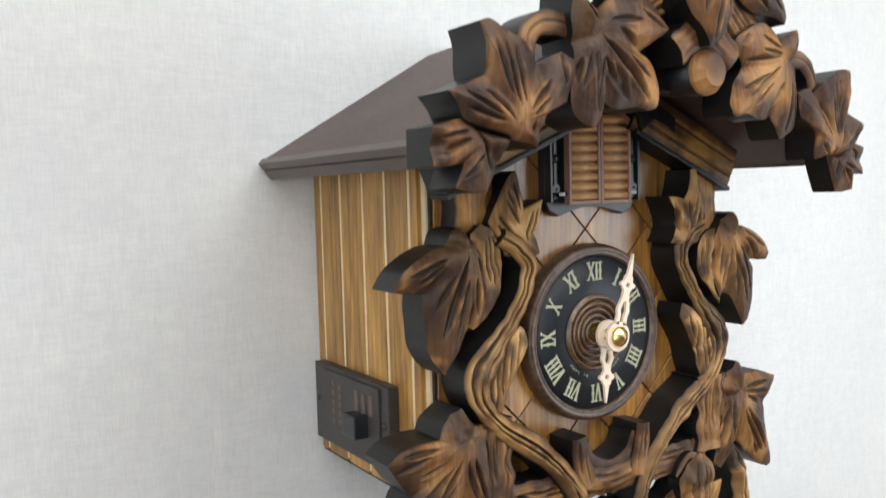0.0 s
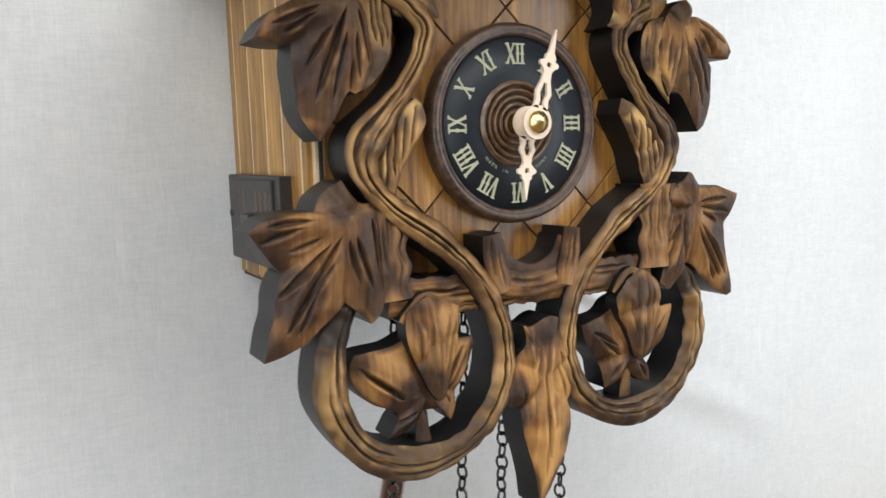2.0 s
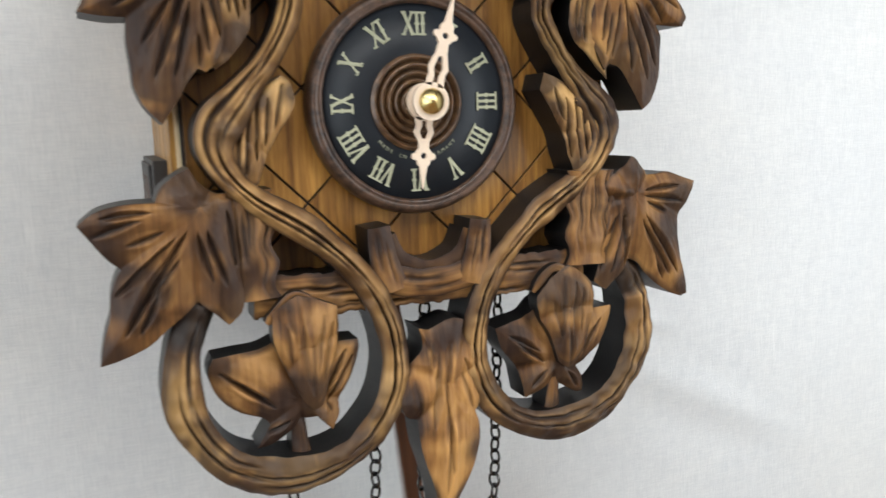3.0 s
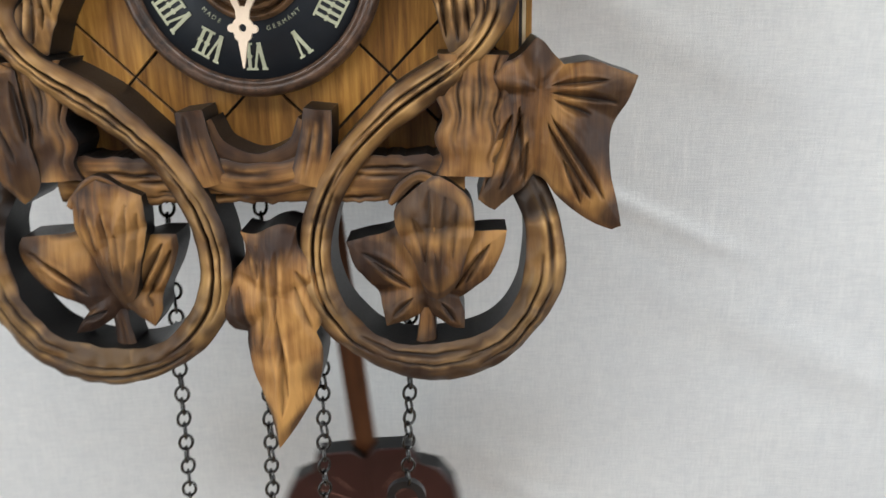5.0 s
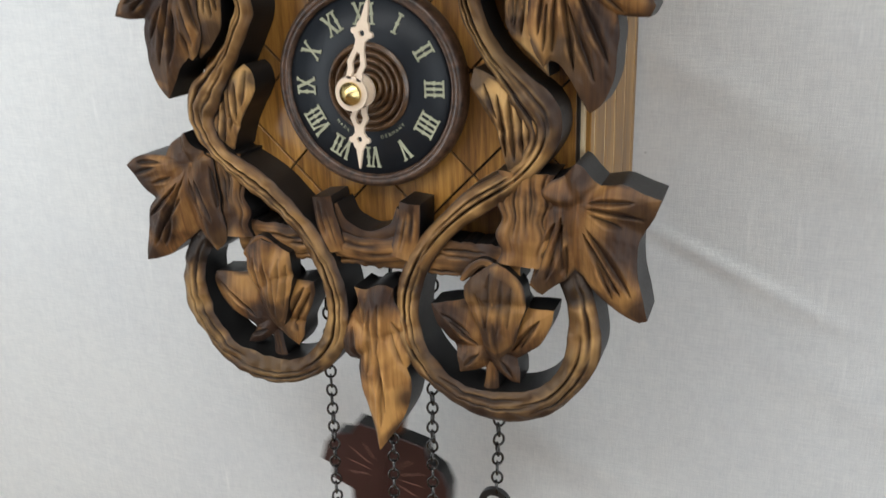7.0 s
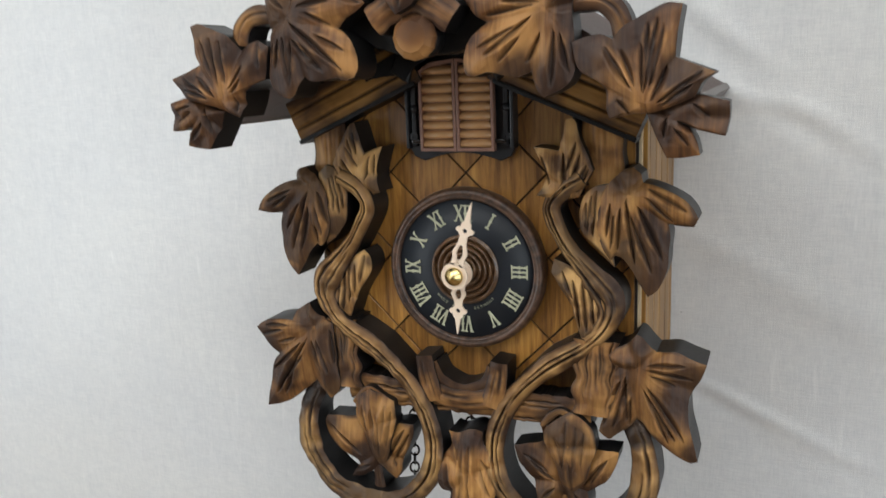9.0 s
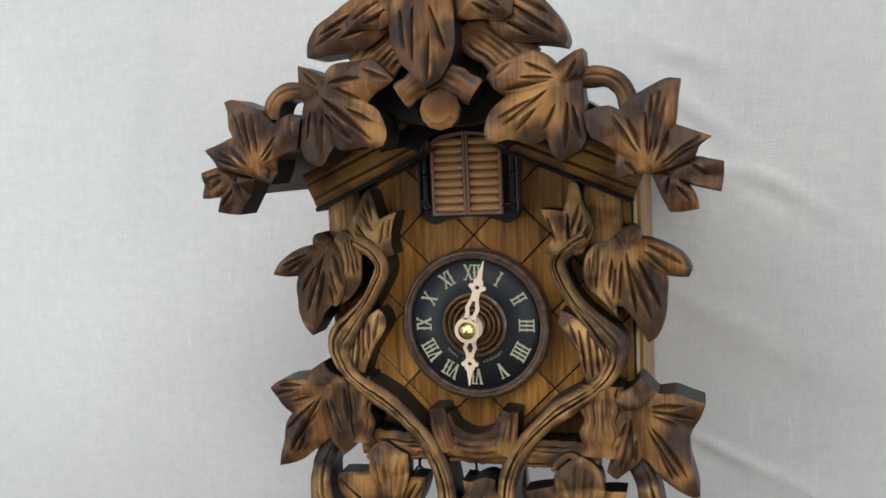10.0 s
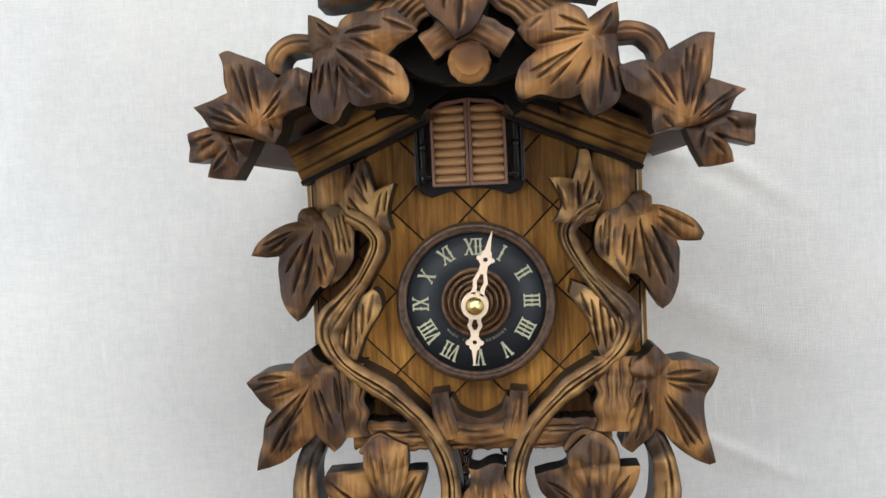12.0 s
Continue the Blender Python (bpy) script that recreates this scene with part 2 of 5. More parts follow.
def add_prism(bm, outline, y0, y1, mat=0, bevel=0.0, side=None):
    """An (x, z) outline extruded from y0 (front) to y1."""
    a = [bm.verts.new((x * MM, y0 * MM, z * MM)) for x, z in outline]
    b = [bm.verts.new((x * MM, y1 * MM, z * MM)) for x, z in outline]
    fs = [bm.faces.new(a), bm.faces.new(b[::-1])]
    fs[0].material_index = fs[1].material_index = mat
    n = len(a)
    for i in range(n):
        f = bm.faces.new((a[i], b[i], b[(i + 1) % n], a[(i + 1) % n]))
        f.material_index = mat if side is None else side
    if bevel:
        es = [e for e in fs[0].edges]
        bmesh.ops.bevel(bm, geom=es, offset=bevel * MM, segments=1, affect="EDGES")


def add_lathe(bm, profile, segments=64, centre=(0, 0), mat=0, smooth=True, cap=True):
    """A profile of (radius, y) turned about the y axis through centre (x, z)."""
    rings = []
    for r, y in profile:
        if r < 1e-6:
            rings.append([bm.verts.new((centre[0] * MM, y * MM, centre[1] * MM))])
        else:
            rings.append([bm.verts.new(((centre[0] + r * math.cos(2 * math.pi * i / segments)) * MM, y * MM, (centre[1] + r * math.sin(2 * math.pi * i / segments)) * MM)) for i in range(segments)])
    for a, b in zip(rings, rings[1:]):
        for i in range(segments):
            j = (i + 1) % segments
            if len(a) == 1 and len(b) == 1:
                continue
            if len(a) == 1:
                f = bm.faces.new((a[0], b[i], b[j]))
            elif len(b) == 1:
                f = bm.faces.new((a[i], a[j], b[0]))
            else:
                f = bm.faces.new((a[i], a[j], b[j], b[i]))
            f.smooth, f.material_index = smooth, mat


def spline(points, n):
    """n + 1 places along a Catmull-Rom curve through the points, at even steps."""
    p = [Vector(q) for q in points]
    p = [2 * p[0] - p[1]] + p + [2 * p[-1] - p[-2]]
    fine = []
    for i in range(1, len(p) - 2):
        for k in range(24):
            t = k / 24
            a, b, c, d = p[i - 1], p[i], p[i + 1], p[i + 2]
            fine.append(0.5 * (2 * b + (c - a) * t + (2 * a - 5 * b + 4 * c - d) * t * t + (3 * b - a - 3 * c + d) * t ** 3))
    fine.append(p[-2])
    run = [0.0]
    for a, b in zip(fine, fine[1:]):
        run.append(run[-1] + (b - a).length)
    out, j = [], 0
    for i in range(n + 1):
        s = run[-1] * i / n
        while j < len(run) - 2 and run[j + 1] < s:
            j += 1
        f = (s - run[j]) / max(run[j + 1] - run[j], 1e-9)
        out.append(fine[j].lerp(fine[j + 1], min(max(f, 0), 1)))
    return out, run[-1]


def band(w, wobble=0.06, ends=0.75):
    """Half widths of a stem, nearly even."""
    def f(u):
        e = min(1.0, ends + (1 - ends) * 12 * min(u, 1 - u))
        return w * e * (1 + wobble * math.sin(17 * u + w))
    return f


def stem(w0, w1):
    """Half widths of a whittled stem that thickens along its run."""
    def f(u):
        return (w0 + (w1 - w0) * min(1, 1.6 * u) + 1.8 * math.exp(-((u - 0.215) / 0.045) ** 2) + 0.8 * math.exp(-((u - 0.78) / 0.13) ** 2)) * (1 + 0.26 * noise.noise(Vector((u * 13, 2.0, 5.0))) + 0.06 * noise.noise(Vector((u * 27, 7.0, 1.0))))
    return f


def carve(bm, points, width, front, back, lift=(0, 0, 0), dome=2.0, gouges=(), nu=30, nv=18, seed=0, facet=0.35, torch=()):
    """A carved strip along an (x, z) path: relief on its front, sawn sides, closed back.
    lift: how far root, middle and tip stand towards the viewer; gouges: (v, depth, half width, u0, u1);
    torch: (middle, spread, strength) of the scorched stretches."""
    uv = bm.loops.layers.uv.get("UVMap") or bm.loops.layers.uv.new("UVMap")
    span = bm.loops.layers.uv.get("Span") or bm.loops.layers.uv.new("Span")
    rub = bm.loops.layers.uv.get("Rub") or bm.loops.layers.uv.new("Rub")
    uv, span = bm.loops.layers.uv["UVMap"], bm.loops.layers.uv["Span"]
    c, length = spline(points, nu)
    rnd = random.Random(seed)
    off = rnd.uniform(0, 50)
    top = []
    for i in range(nu + 1):
        u = i / nu
        t = (c[min(i + 1, nu)] - c[max(i - 1, 0)]).normalized()
        nrm = Vector((-t.y, t.x))
        w = width(u)
        arch = lift[0] * (1 - u) ** 2 + lift[1] * 2 * u * (1 - u) * 1.6 + lift[2] * u * u
        row = []
        for j in range(nv + 1):
            v = -1 + 2 * j / nv
            thin = min(1, w / 3)
            cut = lip = 0.0
            h = arch + dome * (1 - abs(v) ** 2.2) * thin
            for gv, gd, gs, u0, u1 in gouges:
                if u0 < u < u1:
                    k = math.sin(math.pi * (u - u0) / (u1 - u0)) ** 0.6
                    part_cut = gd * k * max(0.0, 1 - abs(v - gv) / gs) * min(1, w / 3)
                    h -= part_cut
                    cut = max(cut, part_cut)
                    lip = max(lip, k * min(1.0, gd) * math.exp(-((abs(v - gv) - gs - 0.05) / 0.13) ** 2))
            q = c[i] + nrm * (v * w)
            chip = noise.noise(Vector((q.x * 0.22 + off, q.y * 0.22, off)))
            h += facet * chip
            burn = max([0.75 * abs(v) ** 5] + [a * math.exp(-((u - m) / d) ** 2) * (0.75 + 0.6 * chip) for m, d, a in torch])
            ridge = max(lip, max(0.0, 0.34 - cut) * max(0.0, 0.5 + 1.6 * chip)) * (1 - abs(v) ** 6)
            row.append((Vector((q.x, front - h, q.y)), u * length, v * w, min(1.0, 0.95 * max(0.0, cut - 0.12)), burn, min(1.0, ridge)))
        top.append(row)
    vs = [[bm.verts.new(item[0] * MM) for item in row] for row in top]
    for i in range(nu):
        for j in range(nv):
            f = bm.faces.new((vs[i][j], vs[i + 1][j], vs[i + 1][j + 1], vs[i][j + 1]))
            f.smooth = True
            for l, (a, b) in zip(f.loops, ((i, j), (i + 1, j), (i + 1, j + 1), (i, j + 1))):
                l[uv].uv = (top[a][b][1] * 0.1 + off, top[a][b][2] * 0.1 + off)
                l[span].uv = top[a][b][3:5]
                l[rub].uv = (top[a][b][5], 0)
    rim = [(i, 0) for i in range(nu + 1)] + [(nu, j) for j in range(1, nv + 1)] + [(i, nv) for i in range(nu - 1, -1, -1)] + [(0, j) for j in range(nv - 1, 0, -1)]
    fa = [bm.verts.new(vs[i][j].co) for i, j in rim]
    ba = [bm.verts.new((vs[i][j].co.x, back * MM, vs[i][j].co.z)) for i, j in rim]
    k = len(rim)
    for i in range(k):
        f = bm.faces.new((fa[i], ba[i], ba[(i + 1) % k], fa[(i + 1) % k]))
        f.material_index = 1
    at = {ij: b for ij, b in zip(rim, ba)}
    for i in range(nu):
        if (i, 0) in at and (i, nv) in at:
            f = bm.faces.new((at[(i, 0)], at[(i, nv)], at[(i + 1, nv)], at[(i + 1, 0)]))
            f.material_index = 1


def furrows(n, depth=0.7, seed=0):
    """The gouges of bark or of a twisted stem: cuts along it of many lengths."""
    rnd = random.Random(seed)
    out = []
    for i in range(n):
        v = -0.85 + 1.7 * (i + 0.5) / n
        u0 = rnd.uniform(-0.1, 0.3)
        out.append((v + rnd.uniform(-0.06, 0.06), depth * rnd.uniform(0.5, 1.2), rnd.uniform(0.5, 0.9) * 1.3 / n, u0, u0 + rnd.uniform(0.5, 0.95)))
    return out


def mirrored(points, side):
    return [(x * side, z) for x, z in points]


def along(px, pz, x0, z0, x1, z1):
    """Distance of places from a segment, how far along it they lie, and on which side."""
    dx, dz = x1 - x0, z1 - z0
    size = dx * dx + dz * dz + 1e-9
    t = np.clip(((px - x0) * dx + (pz - z0) * dz) / size, 0, 1)
    side = np.sign((px - x0) * dz - (pz - z0) * dx)
    return np.hypot(px - x0 - t * dx, pz - z0 - t * dz), t, side


def leaf(name, parent, shape, back, mat, seed=0, bulge=2.0, fold=1.6, label="", depth=1.0):
    """A carved leaf, sawn straight back along its (x, z) outline: lobes swell towards their tips, fall into the notches, and are
    gouged where the shape says; torch marks lie where the shape says and along parts of the rim."""
    rnd = random.Random(seed)
    off = rnd.uniform(0, 50)
    c0 = Vector(shape["root"])
    pts = [Vector(p) for p in shape["outline"]]
    n = len(pts)
    # tips and notches are sharp; between them the outline runs in a curve
    far = [(p - c0).length for p in pts]
    mark = [0] * n
    for i in range(n):
        a, b, c = far[i - 1], far[i], far[(i + 1) % n]
        mark[i] = 1 if b > a and b >= c else -1 if b < a and b <= c else 0
    sharp = []
    for i in range(n):
        a, b = pts[i] - pts[i - 1], pts[(i + 1) % n] - pts[i]
        sharp.append(a.angle(b, 0) > 0.72)
    first = next((i for i in range(n) if sharp[i]), 0)
    order = [(first + k) % n for k in range(n + 1)]
    runs, now = [], [order[0]]
    for k in order[1:]:
        now.append(k)
        if sharp[k] or k == first:
            runs.append(now)
            now = [k]
    rim = []
    for run in runs:
        length = sum((pts[b] - pts[a]).length for a, b in zip(run, run[1:]))
        m = max(3, int(length / 0.7))
        rim += spline([pts[k] for k in run], m)[0][:m]
    k, rings = len(rim), 34
    rx, rz = np.array([p.x for p in rim]), np.array([p.y for p in rim])
    r = (np.arange(1, rings + 1) / rings)[:, None] ** 0.8
    px, pz = c0.x + (rx - c0.x) * r, c0.y + (rz - c0.y) * r
    h = bulge * (1 - r ** 3.5) + 0 * px
    rub = np.zeros_like(px)
    for i in range(n):
        d, t, _ = along(px, pz, c0.x, c0.y, pts[i].x, pts[i].y)
        wide = 1.0 + 0.13 * far[i]
        if mark[i] > 0 and far[i] > 6:
            swell = np.exp(-(d / wide) ** 2) * np.sin(np.pi * t ** 0.8 * 0.86)
            h += fold * swell
            rub = np.maximum(rub, 0.22 * swell ** 2)
        elif mark[i] < 0:
            fall = np.exp(-(d / (0.7 * wide)) ** 2) * np.minimum(1, 1.6 * t)
            h -= 0.9 * fold * fall
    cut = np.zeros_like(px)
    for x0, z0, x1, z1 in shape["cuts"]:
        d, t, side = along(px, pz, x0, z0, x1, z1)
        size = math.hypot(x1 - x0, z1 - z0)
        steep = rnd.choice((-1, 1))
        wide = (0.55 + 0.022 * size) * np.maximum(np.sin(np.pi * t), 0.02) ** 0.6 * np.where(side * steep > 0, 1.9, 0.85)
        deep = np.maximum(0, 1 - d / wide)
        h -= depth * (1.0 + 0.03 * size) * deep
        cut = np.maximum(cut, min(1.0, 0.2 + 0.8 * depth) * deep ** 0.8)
        lip = np.exp(-((d - wide - 0.55) / 0.6) ** 2) * np.sin(np.pi * t) ** 0.8
        h += 0.3 * lip
        rub = np.maximum(rub, lip * (side * steep < 0) + 0.3 * lip)
    torch = np.zeros_like(px)
    for x, z, size in shape["scorch"]:
        torch = np.maximum(torch, 0.85 * np.exp(-((px - x) ** 2 + (pz - z) ** 2) / (1.9 * size + 1.2) ** 2))
    for i in range(rings):
        for j in range(k):
            x, z = px[i, j], pz[i, j]
            chip = noise.noise(Vector((x * 0.2 + off, z * 0.2, off)))
            h[i, j] += 0.45 * chip + 0.16 * noise.noise(Vector((x * 0.7 + off, z * 0.7, off)))
            rub[i, j] *= min(1.0, max(0.0, 0.65 + 1.2 * chip))
            scar = 0.5 + 0.9 * noise.noise(Vector((x * 0.12 + off, z * 0.12, off + 9)))
            torch[i, j] = max(torch[i, j], scar * max(0.0, (r[i, 0] - 0.86) / 0.14))
    front = shape["rim"]
    verts = [(c0.x * MM, (front - float(h[0].mean())) * MM, c0.y * MM)]
    verts += [(px[i, j] * MM, (front - h[i, j]) * MM, pz[i, j] * MM) for i in range(rings) for j in range(k)]
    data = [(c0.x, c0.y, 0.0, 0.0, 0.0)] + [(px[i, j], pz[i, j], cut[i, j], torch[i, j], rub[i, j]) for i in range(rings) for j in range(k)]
    at = lambda i, j: 1 + i * k + j % k
    faces = [(0, at(0, j), at(0, j + 1)) for j in range(k)]
    faces += [(at(i, j), at(i + 1, j), at(i + 1, j + 1), at(i, j + 1)) for i in range(rings - 1) for j in range(k)]
    top = len(faces)
    base = len(verts)
    verts += [verts[at(rings - 1, j)] for j in range(k)] + [(rx[j] * MM, back * MM, rz[j] * MM) for j in range(k)] + [(c0.x * MM, back * MM, c0.y * MM)]
    data += [(0.0,) * 5] * (2 * k + 1)
    faces += [(base + j, base + k + j, base + k + (j + 1) % k, base + (j + 1) % k) for j in range(k)]
    faces += [(base + k + j, base + 2 * k, base + k + (j + 1) % k) for j in range(k)]
    me = bpy.data.meshes.new(name)
    me.from_pydata(verts, [], faces)
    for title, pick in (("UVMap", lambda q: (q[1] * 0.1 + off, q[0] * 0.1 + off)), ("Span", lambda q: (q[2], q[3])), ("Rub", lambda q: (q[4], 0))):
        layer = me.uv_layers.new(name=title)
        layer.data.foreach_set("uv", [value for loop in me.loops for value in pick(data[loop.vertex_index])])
    me.polygons.foreach_set("material_index", [0] * top + [1] * (len(faces) - top))
    me.polygons.foreach_set("use_smooth", [True] * top + [False] * (len(faces) - top))
    bm = bmesh.new()
    bm.from_mesh(me)
    bpy.data.meshes.remove(me)
    return part(name, bm, [mat, M["edge"]], parent, label)


# ---- the room ----
def slab(name, x0, x1, y0, y1, z0, z1, mat, label="", category=""):
    bm = bmesh.new()
    add_box(bm, x0, x1, y0, y1, z0, z1, 0, 0, 1.0)
    return tagged(part(name, bm, mat), label, category, kind="structure")


# only the north side is in view; the rest encloses the light
WALL = 0.100
slab("wall_north", -1.7, 1.7, WALL + 0.014, WALL + 0.16, 0, 2.5, M["plaster"], "plain white plastered wall behind the cloth", "wall")
# out of view behind the camera, made dark so little reflects from it
slab("wall_south", -1.7, 1.7, -2.9, -2.75, 0, 2.5, M["panel"], "unseen dark wall, added to keep reflections dim", "wall")
for wall_name, window_name, x0, x1 in (("wall_east", "window_1", 1.7, 1.85), ("wall_west", "window_2", -1.85, -1.7)):
    bm = bmesh.new()
    for y0, y1, z0, z1 in ((-2.9, -2.4, 0, 2.5), (-0.8, WALL + 0.16, 0, 2.5), (-2.4, -0.8, 0, 0.8), (-2.4, -0.8, 2.1, 2.5)):
        add_box(bm, x0, x1, y0, y1, z0, z1, 0, 0, 1.0)
    tagged(part(wall_name, bm, M["plaster"]), "unseen white plastered wall with a window opening, added to close the room", "wall", kind="structure")
    window = tagged(new(window_name), "white framed window in the side wall", "window", kind="structure")
    window.location = ((x0 + x1) / 2, -1.6, 0.8)
    bm = bmesh.new()
    for y0, y1, z0, z1 in ((-0.8, 0.8, 0, 0.05), (-0.8, 0.8, 1.25, 1.3), (-0.8, -0.75, 0.05, 1.25), (0.75, 0.8, 0.05, 1.25), (-0.025, 0.025, 0.05, 1.25)):
        add_box(bm, -0.03, 0.03, y0, y1, z0, z1, 0.004, 0, 1.0)
    part("window_frame", bm, M["plaster"], window)
slab("floor", -1.85, 1.85, -2.9, WALL + 0.16, -0.1, 0, M["floor"], "unseen brown wooden floor, added to close the room", "floor")
slab("ceiling", -1.85, 1.85, -2.9, WALL + 0.16, 2.5, 2.6, M["plaster"], "unseen plain white ceiling, added to close the room", "ceiling")
# panels around the two added lamps, out of view
for lx, ly, lz in (LAMP_A, LAMP_B):
    lamp = tagged(new("unseen_ceiling_light"), "unseen flat white ceiling light panel, added to brighten the clock", "ceiling light", "ceiling lights")
    lamp.location = (lx, ly, 2.5)
    bm = bmesh.new()
    for x0, x1, y0, y1 in ((-0.63, 0.63, -0.33, -0.305), (-0.63, 0.63, 0.305, 0.33), (-0.63, -0.605, -0.305, 0.305), (0.605, 0.63, -0.305, 0.305)):
        add_box(bm, x0, x1, y0, y1, -0.05, 0, 0.002, 0, 1.0)
    part("frame", bm, M["plaster"], lamp)
    bm = bmesh.new()
    add_box(bm, -0.604, 0.604, -0.304, 0.304, -0.04, -0.002, 0, 0, 1.0)
    part("diffuser", bm, M["glow"], lamp)


def cloth_relief(x, z):
    """How far the cloth stands off its plane: slack waves and pressed creases."""
    h = 0.0022 * noise.noise(Vector((x * 3.1, z * 2.3, 4.0))) + 0.0007 * noise.noise(Vector((x * 11, z * 7, 9.0)))
    for cx, cz, slope, amp, wide, reach in CREASES:
        a = math.atan(slope)
        dx, dz = x - cx, z - cz
        if dx * dx + dz * dz > 6.5 * reach * reach:
            continue
        along = dx * math.cos(a) + dz * math.sin(a)
        across = -dx * math.sin(a) + dz * math.cos(a) + 0.004 * noise.noise(Vector((along * 9, cx * 7, 1.0)))
        fade = math.exp(-(along / reach) ** 2)
        h += amp * fade * (math.exp(-(across / wide) ** 2) - 0.6 * math.exp(-((across + 1.8 * wide) / (1.3 * wide)) ** 2))
    return h


CREASES = [
    (0.112, 1.411, -0.48, 0.0012, 0.0032, 0.036),
    (0.150, 1.392, -0.42, 0.0006, 0.004, 0.022),
    (0.128, 1.397, -0.62, 0.0006, 0.005, 0.035),
    (0.135, 1.470, -0.44, 0.0007, 0.010, 0.050),
    (0.100, 1.492, -0.45, 0.0006, 0.007, 0.030),
    (0.086, 1.269, -0.54, 0.0011, 0.006, 0.045),
    (0.069, 1.291, -0.42, 0.0009, 0.007, 0.045),
    (0.115, 1.564, -0.31, 0.0008, 0.0045, 0.028),
    (0.139, 1.556, -0.69, 0.0008, 0.005, 0.034),
    (0.098, 1.596, -0.80, 0.0009, 0.005, 0.028),
    (0.109, 1.562, -0.78, 0.0006, 0.006, 0.040),
    (0.093, 1.626, -0.46, 0.0008, 0.005, 0.020),
    (0.20, 1.34, -0.50, 0.0008, 0.010, 0.060),
    (0.02, 1.23, -0.50, 0.0008, 0.010, 0.060),
    (-0.25, 1.62, 2.5, 0.0004, 0.012, 0.10),
]
xs = [-1.3, -1.1, -0.9, -0.7, -0.55, -0.45] + list(np.arange(-0.38, 0.3805, 0.0022)) + [0.45, 0.55, 0.7, 0.9, 1.1, 1.3]
zs = [0.55, 0.7, 0.85, 1.0, 1.08] + list(np.arange(1.14, 1.7605, 0.0022)) + [1.85, 1.95, 2.1, 2.25]
NX, NZ = len(xs) - 1, len(zs) - 1
verts = [(x, WALL - cloth_relief(x, z), z) for z in zs for x in xs]
faces = [(i + j * (NX + 1), i + 1 + j * (NX + 1), i + 1 + (j + 1) * (NX + 1), i + (j + 1) * (NX + 1)) for j in range(NZ) for i in range(NX)]
me = bpy.data.meshes.new("backdrop_cloth")
me.from_pydata(verts, [], faces)
me.polygons.foreach_set("use_smooth", [True] * len(faces))
me.materials.append(M["linen"])
cloth = tagged(new("backdrop_cloth", me), "creased off-white linen cloth hung flat on the wall", "cloth")
cloth.modifiers.new("thickness", "SOLIDIFY").thickness = 0.002

# ---- the clock: case ----
HUB = (0.0, 0.0, 1.5)
clock = tagged(new("cuckoo_clock"), "carved brown wooden cuckoo clock with vine leaves, hung on the wall", "clock")
clock.location = HUB

CASE, BOTTOM, EAVE = 75.0, -56.0, 84.0
bm = bmesh.new()
add_prism(bm, [(-CASE + 2, BOTTOM), (CASE - 2, BOTTOM), (CASE - 2, 76), (0, 118), (-CASE + 2, 76)], 7.5, 98.5)
part("case", bm, M["pale"], clock, "pale inner wood of the case")
for side in (-1, 1):
    bm = bmesh.new()
    add_box(bm, side * (CASE - 1.2) - 0.95, side * (CASE - 1.2) + 0.95, 10, 97, BOTTOM + 1, 75)
    part("groove_lining", bm, M["pale"], clock, "pale wood in the plank grooves")
bm = bmesh.new()
add_box(bm, -CASE + 1, CASE - 1, 7, 98.2, BOTTOM - 1.5, BOTTOM + 0.5, 0.3)
part("base_board", bm, M["groove"], clock)
EDGES = (9, 16, 34, 52, 72, 91, 98.5)
for side in (-1, 1):
    for y0, y1 in zip(EDGES, EDGES[1:]):
        bm = bmesh.new()
        add_box(bm, -0.9, 0.9, y0 + 0.9 - (y0 + y1) / 2, y1 - 0.9 - (y0 + y1) / 2, BOTTOM, EAVE - 8, 0.35)
        part("plank", bm, M["plank"], clock, at=pose(side * (CASE - 0.9) * MM, (y0 + y1) / 2 * MM, 0))

# front board: diamond panels between dark cut lines
bm = bmesh.new()
add_prism(bm, [(-CASE + 3, BOTTOM + 1), (CASE - 3, BOTTOM + 1), (CASE - 3, 74), (0, 110), (-CASE + 3, 74)], 6.0, 7.5)
front_board = part("front_board", bm, M["groove"], clock, "dark grooved board behind the dial")


def clip_polygon(poly, a, b, c):
    """The part of a convex polygon where a * x + b * z <= c."""
    out = []
    for p, q in zip(poly, poly[1:] + poly[:1]):
        dp, dq = a * p[0] + b * p[1] - c, a * q[0] + b * q[1] - c
        if dp <= 0:
            out.append(p)
        if (dp < 0 < dq) or (dq < 0 < dp):
            t = dp / (dp - dq)
            out.append((p[0] + (q[0] - p[0]) * t, p[1] + (q[1] - p[1]) * t))
    return out


STEP, TOP = 35.5, 41.0
for i in range(-5, 6):
    for j in range(-5, 6):
        cx, cz = (i - j) * STEP / 2, TOP - STEP / 2 - (i + j) * STEP / 2
        h = STEP / 2 - 0.55
        poly = [(cx - h, cz), (cx, cz - h), (cx + h, cz), (cx, cz + h)]
        for a, b, c in ((1, 0, CASE - 4), (-1, 0, CASE - 4), (0, -1, -BOTTOM - 1), (0.55, 1, 110), (-0.55, 1, 110)):
            poly = clip_polygon(poly, a, b, c)
            if len(poly) < 3:
                break
        if len(poly) < 3:
            continue
        bm = bmesh.new()
        add_prism(bm, poly, 5.0, 6.2, 0, 0.1)
        part("tile", bm, M["tile"], front_board)

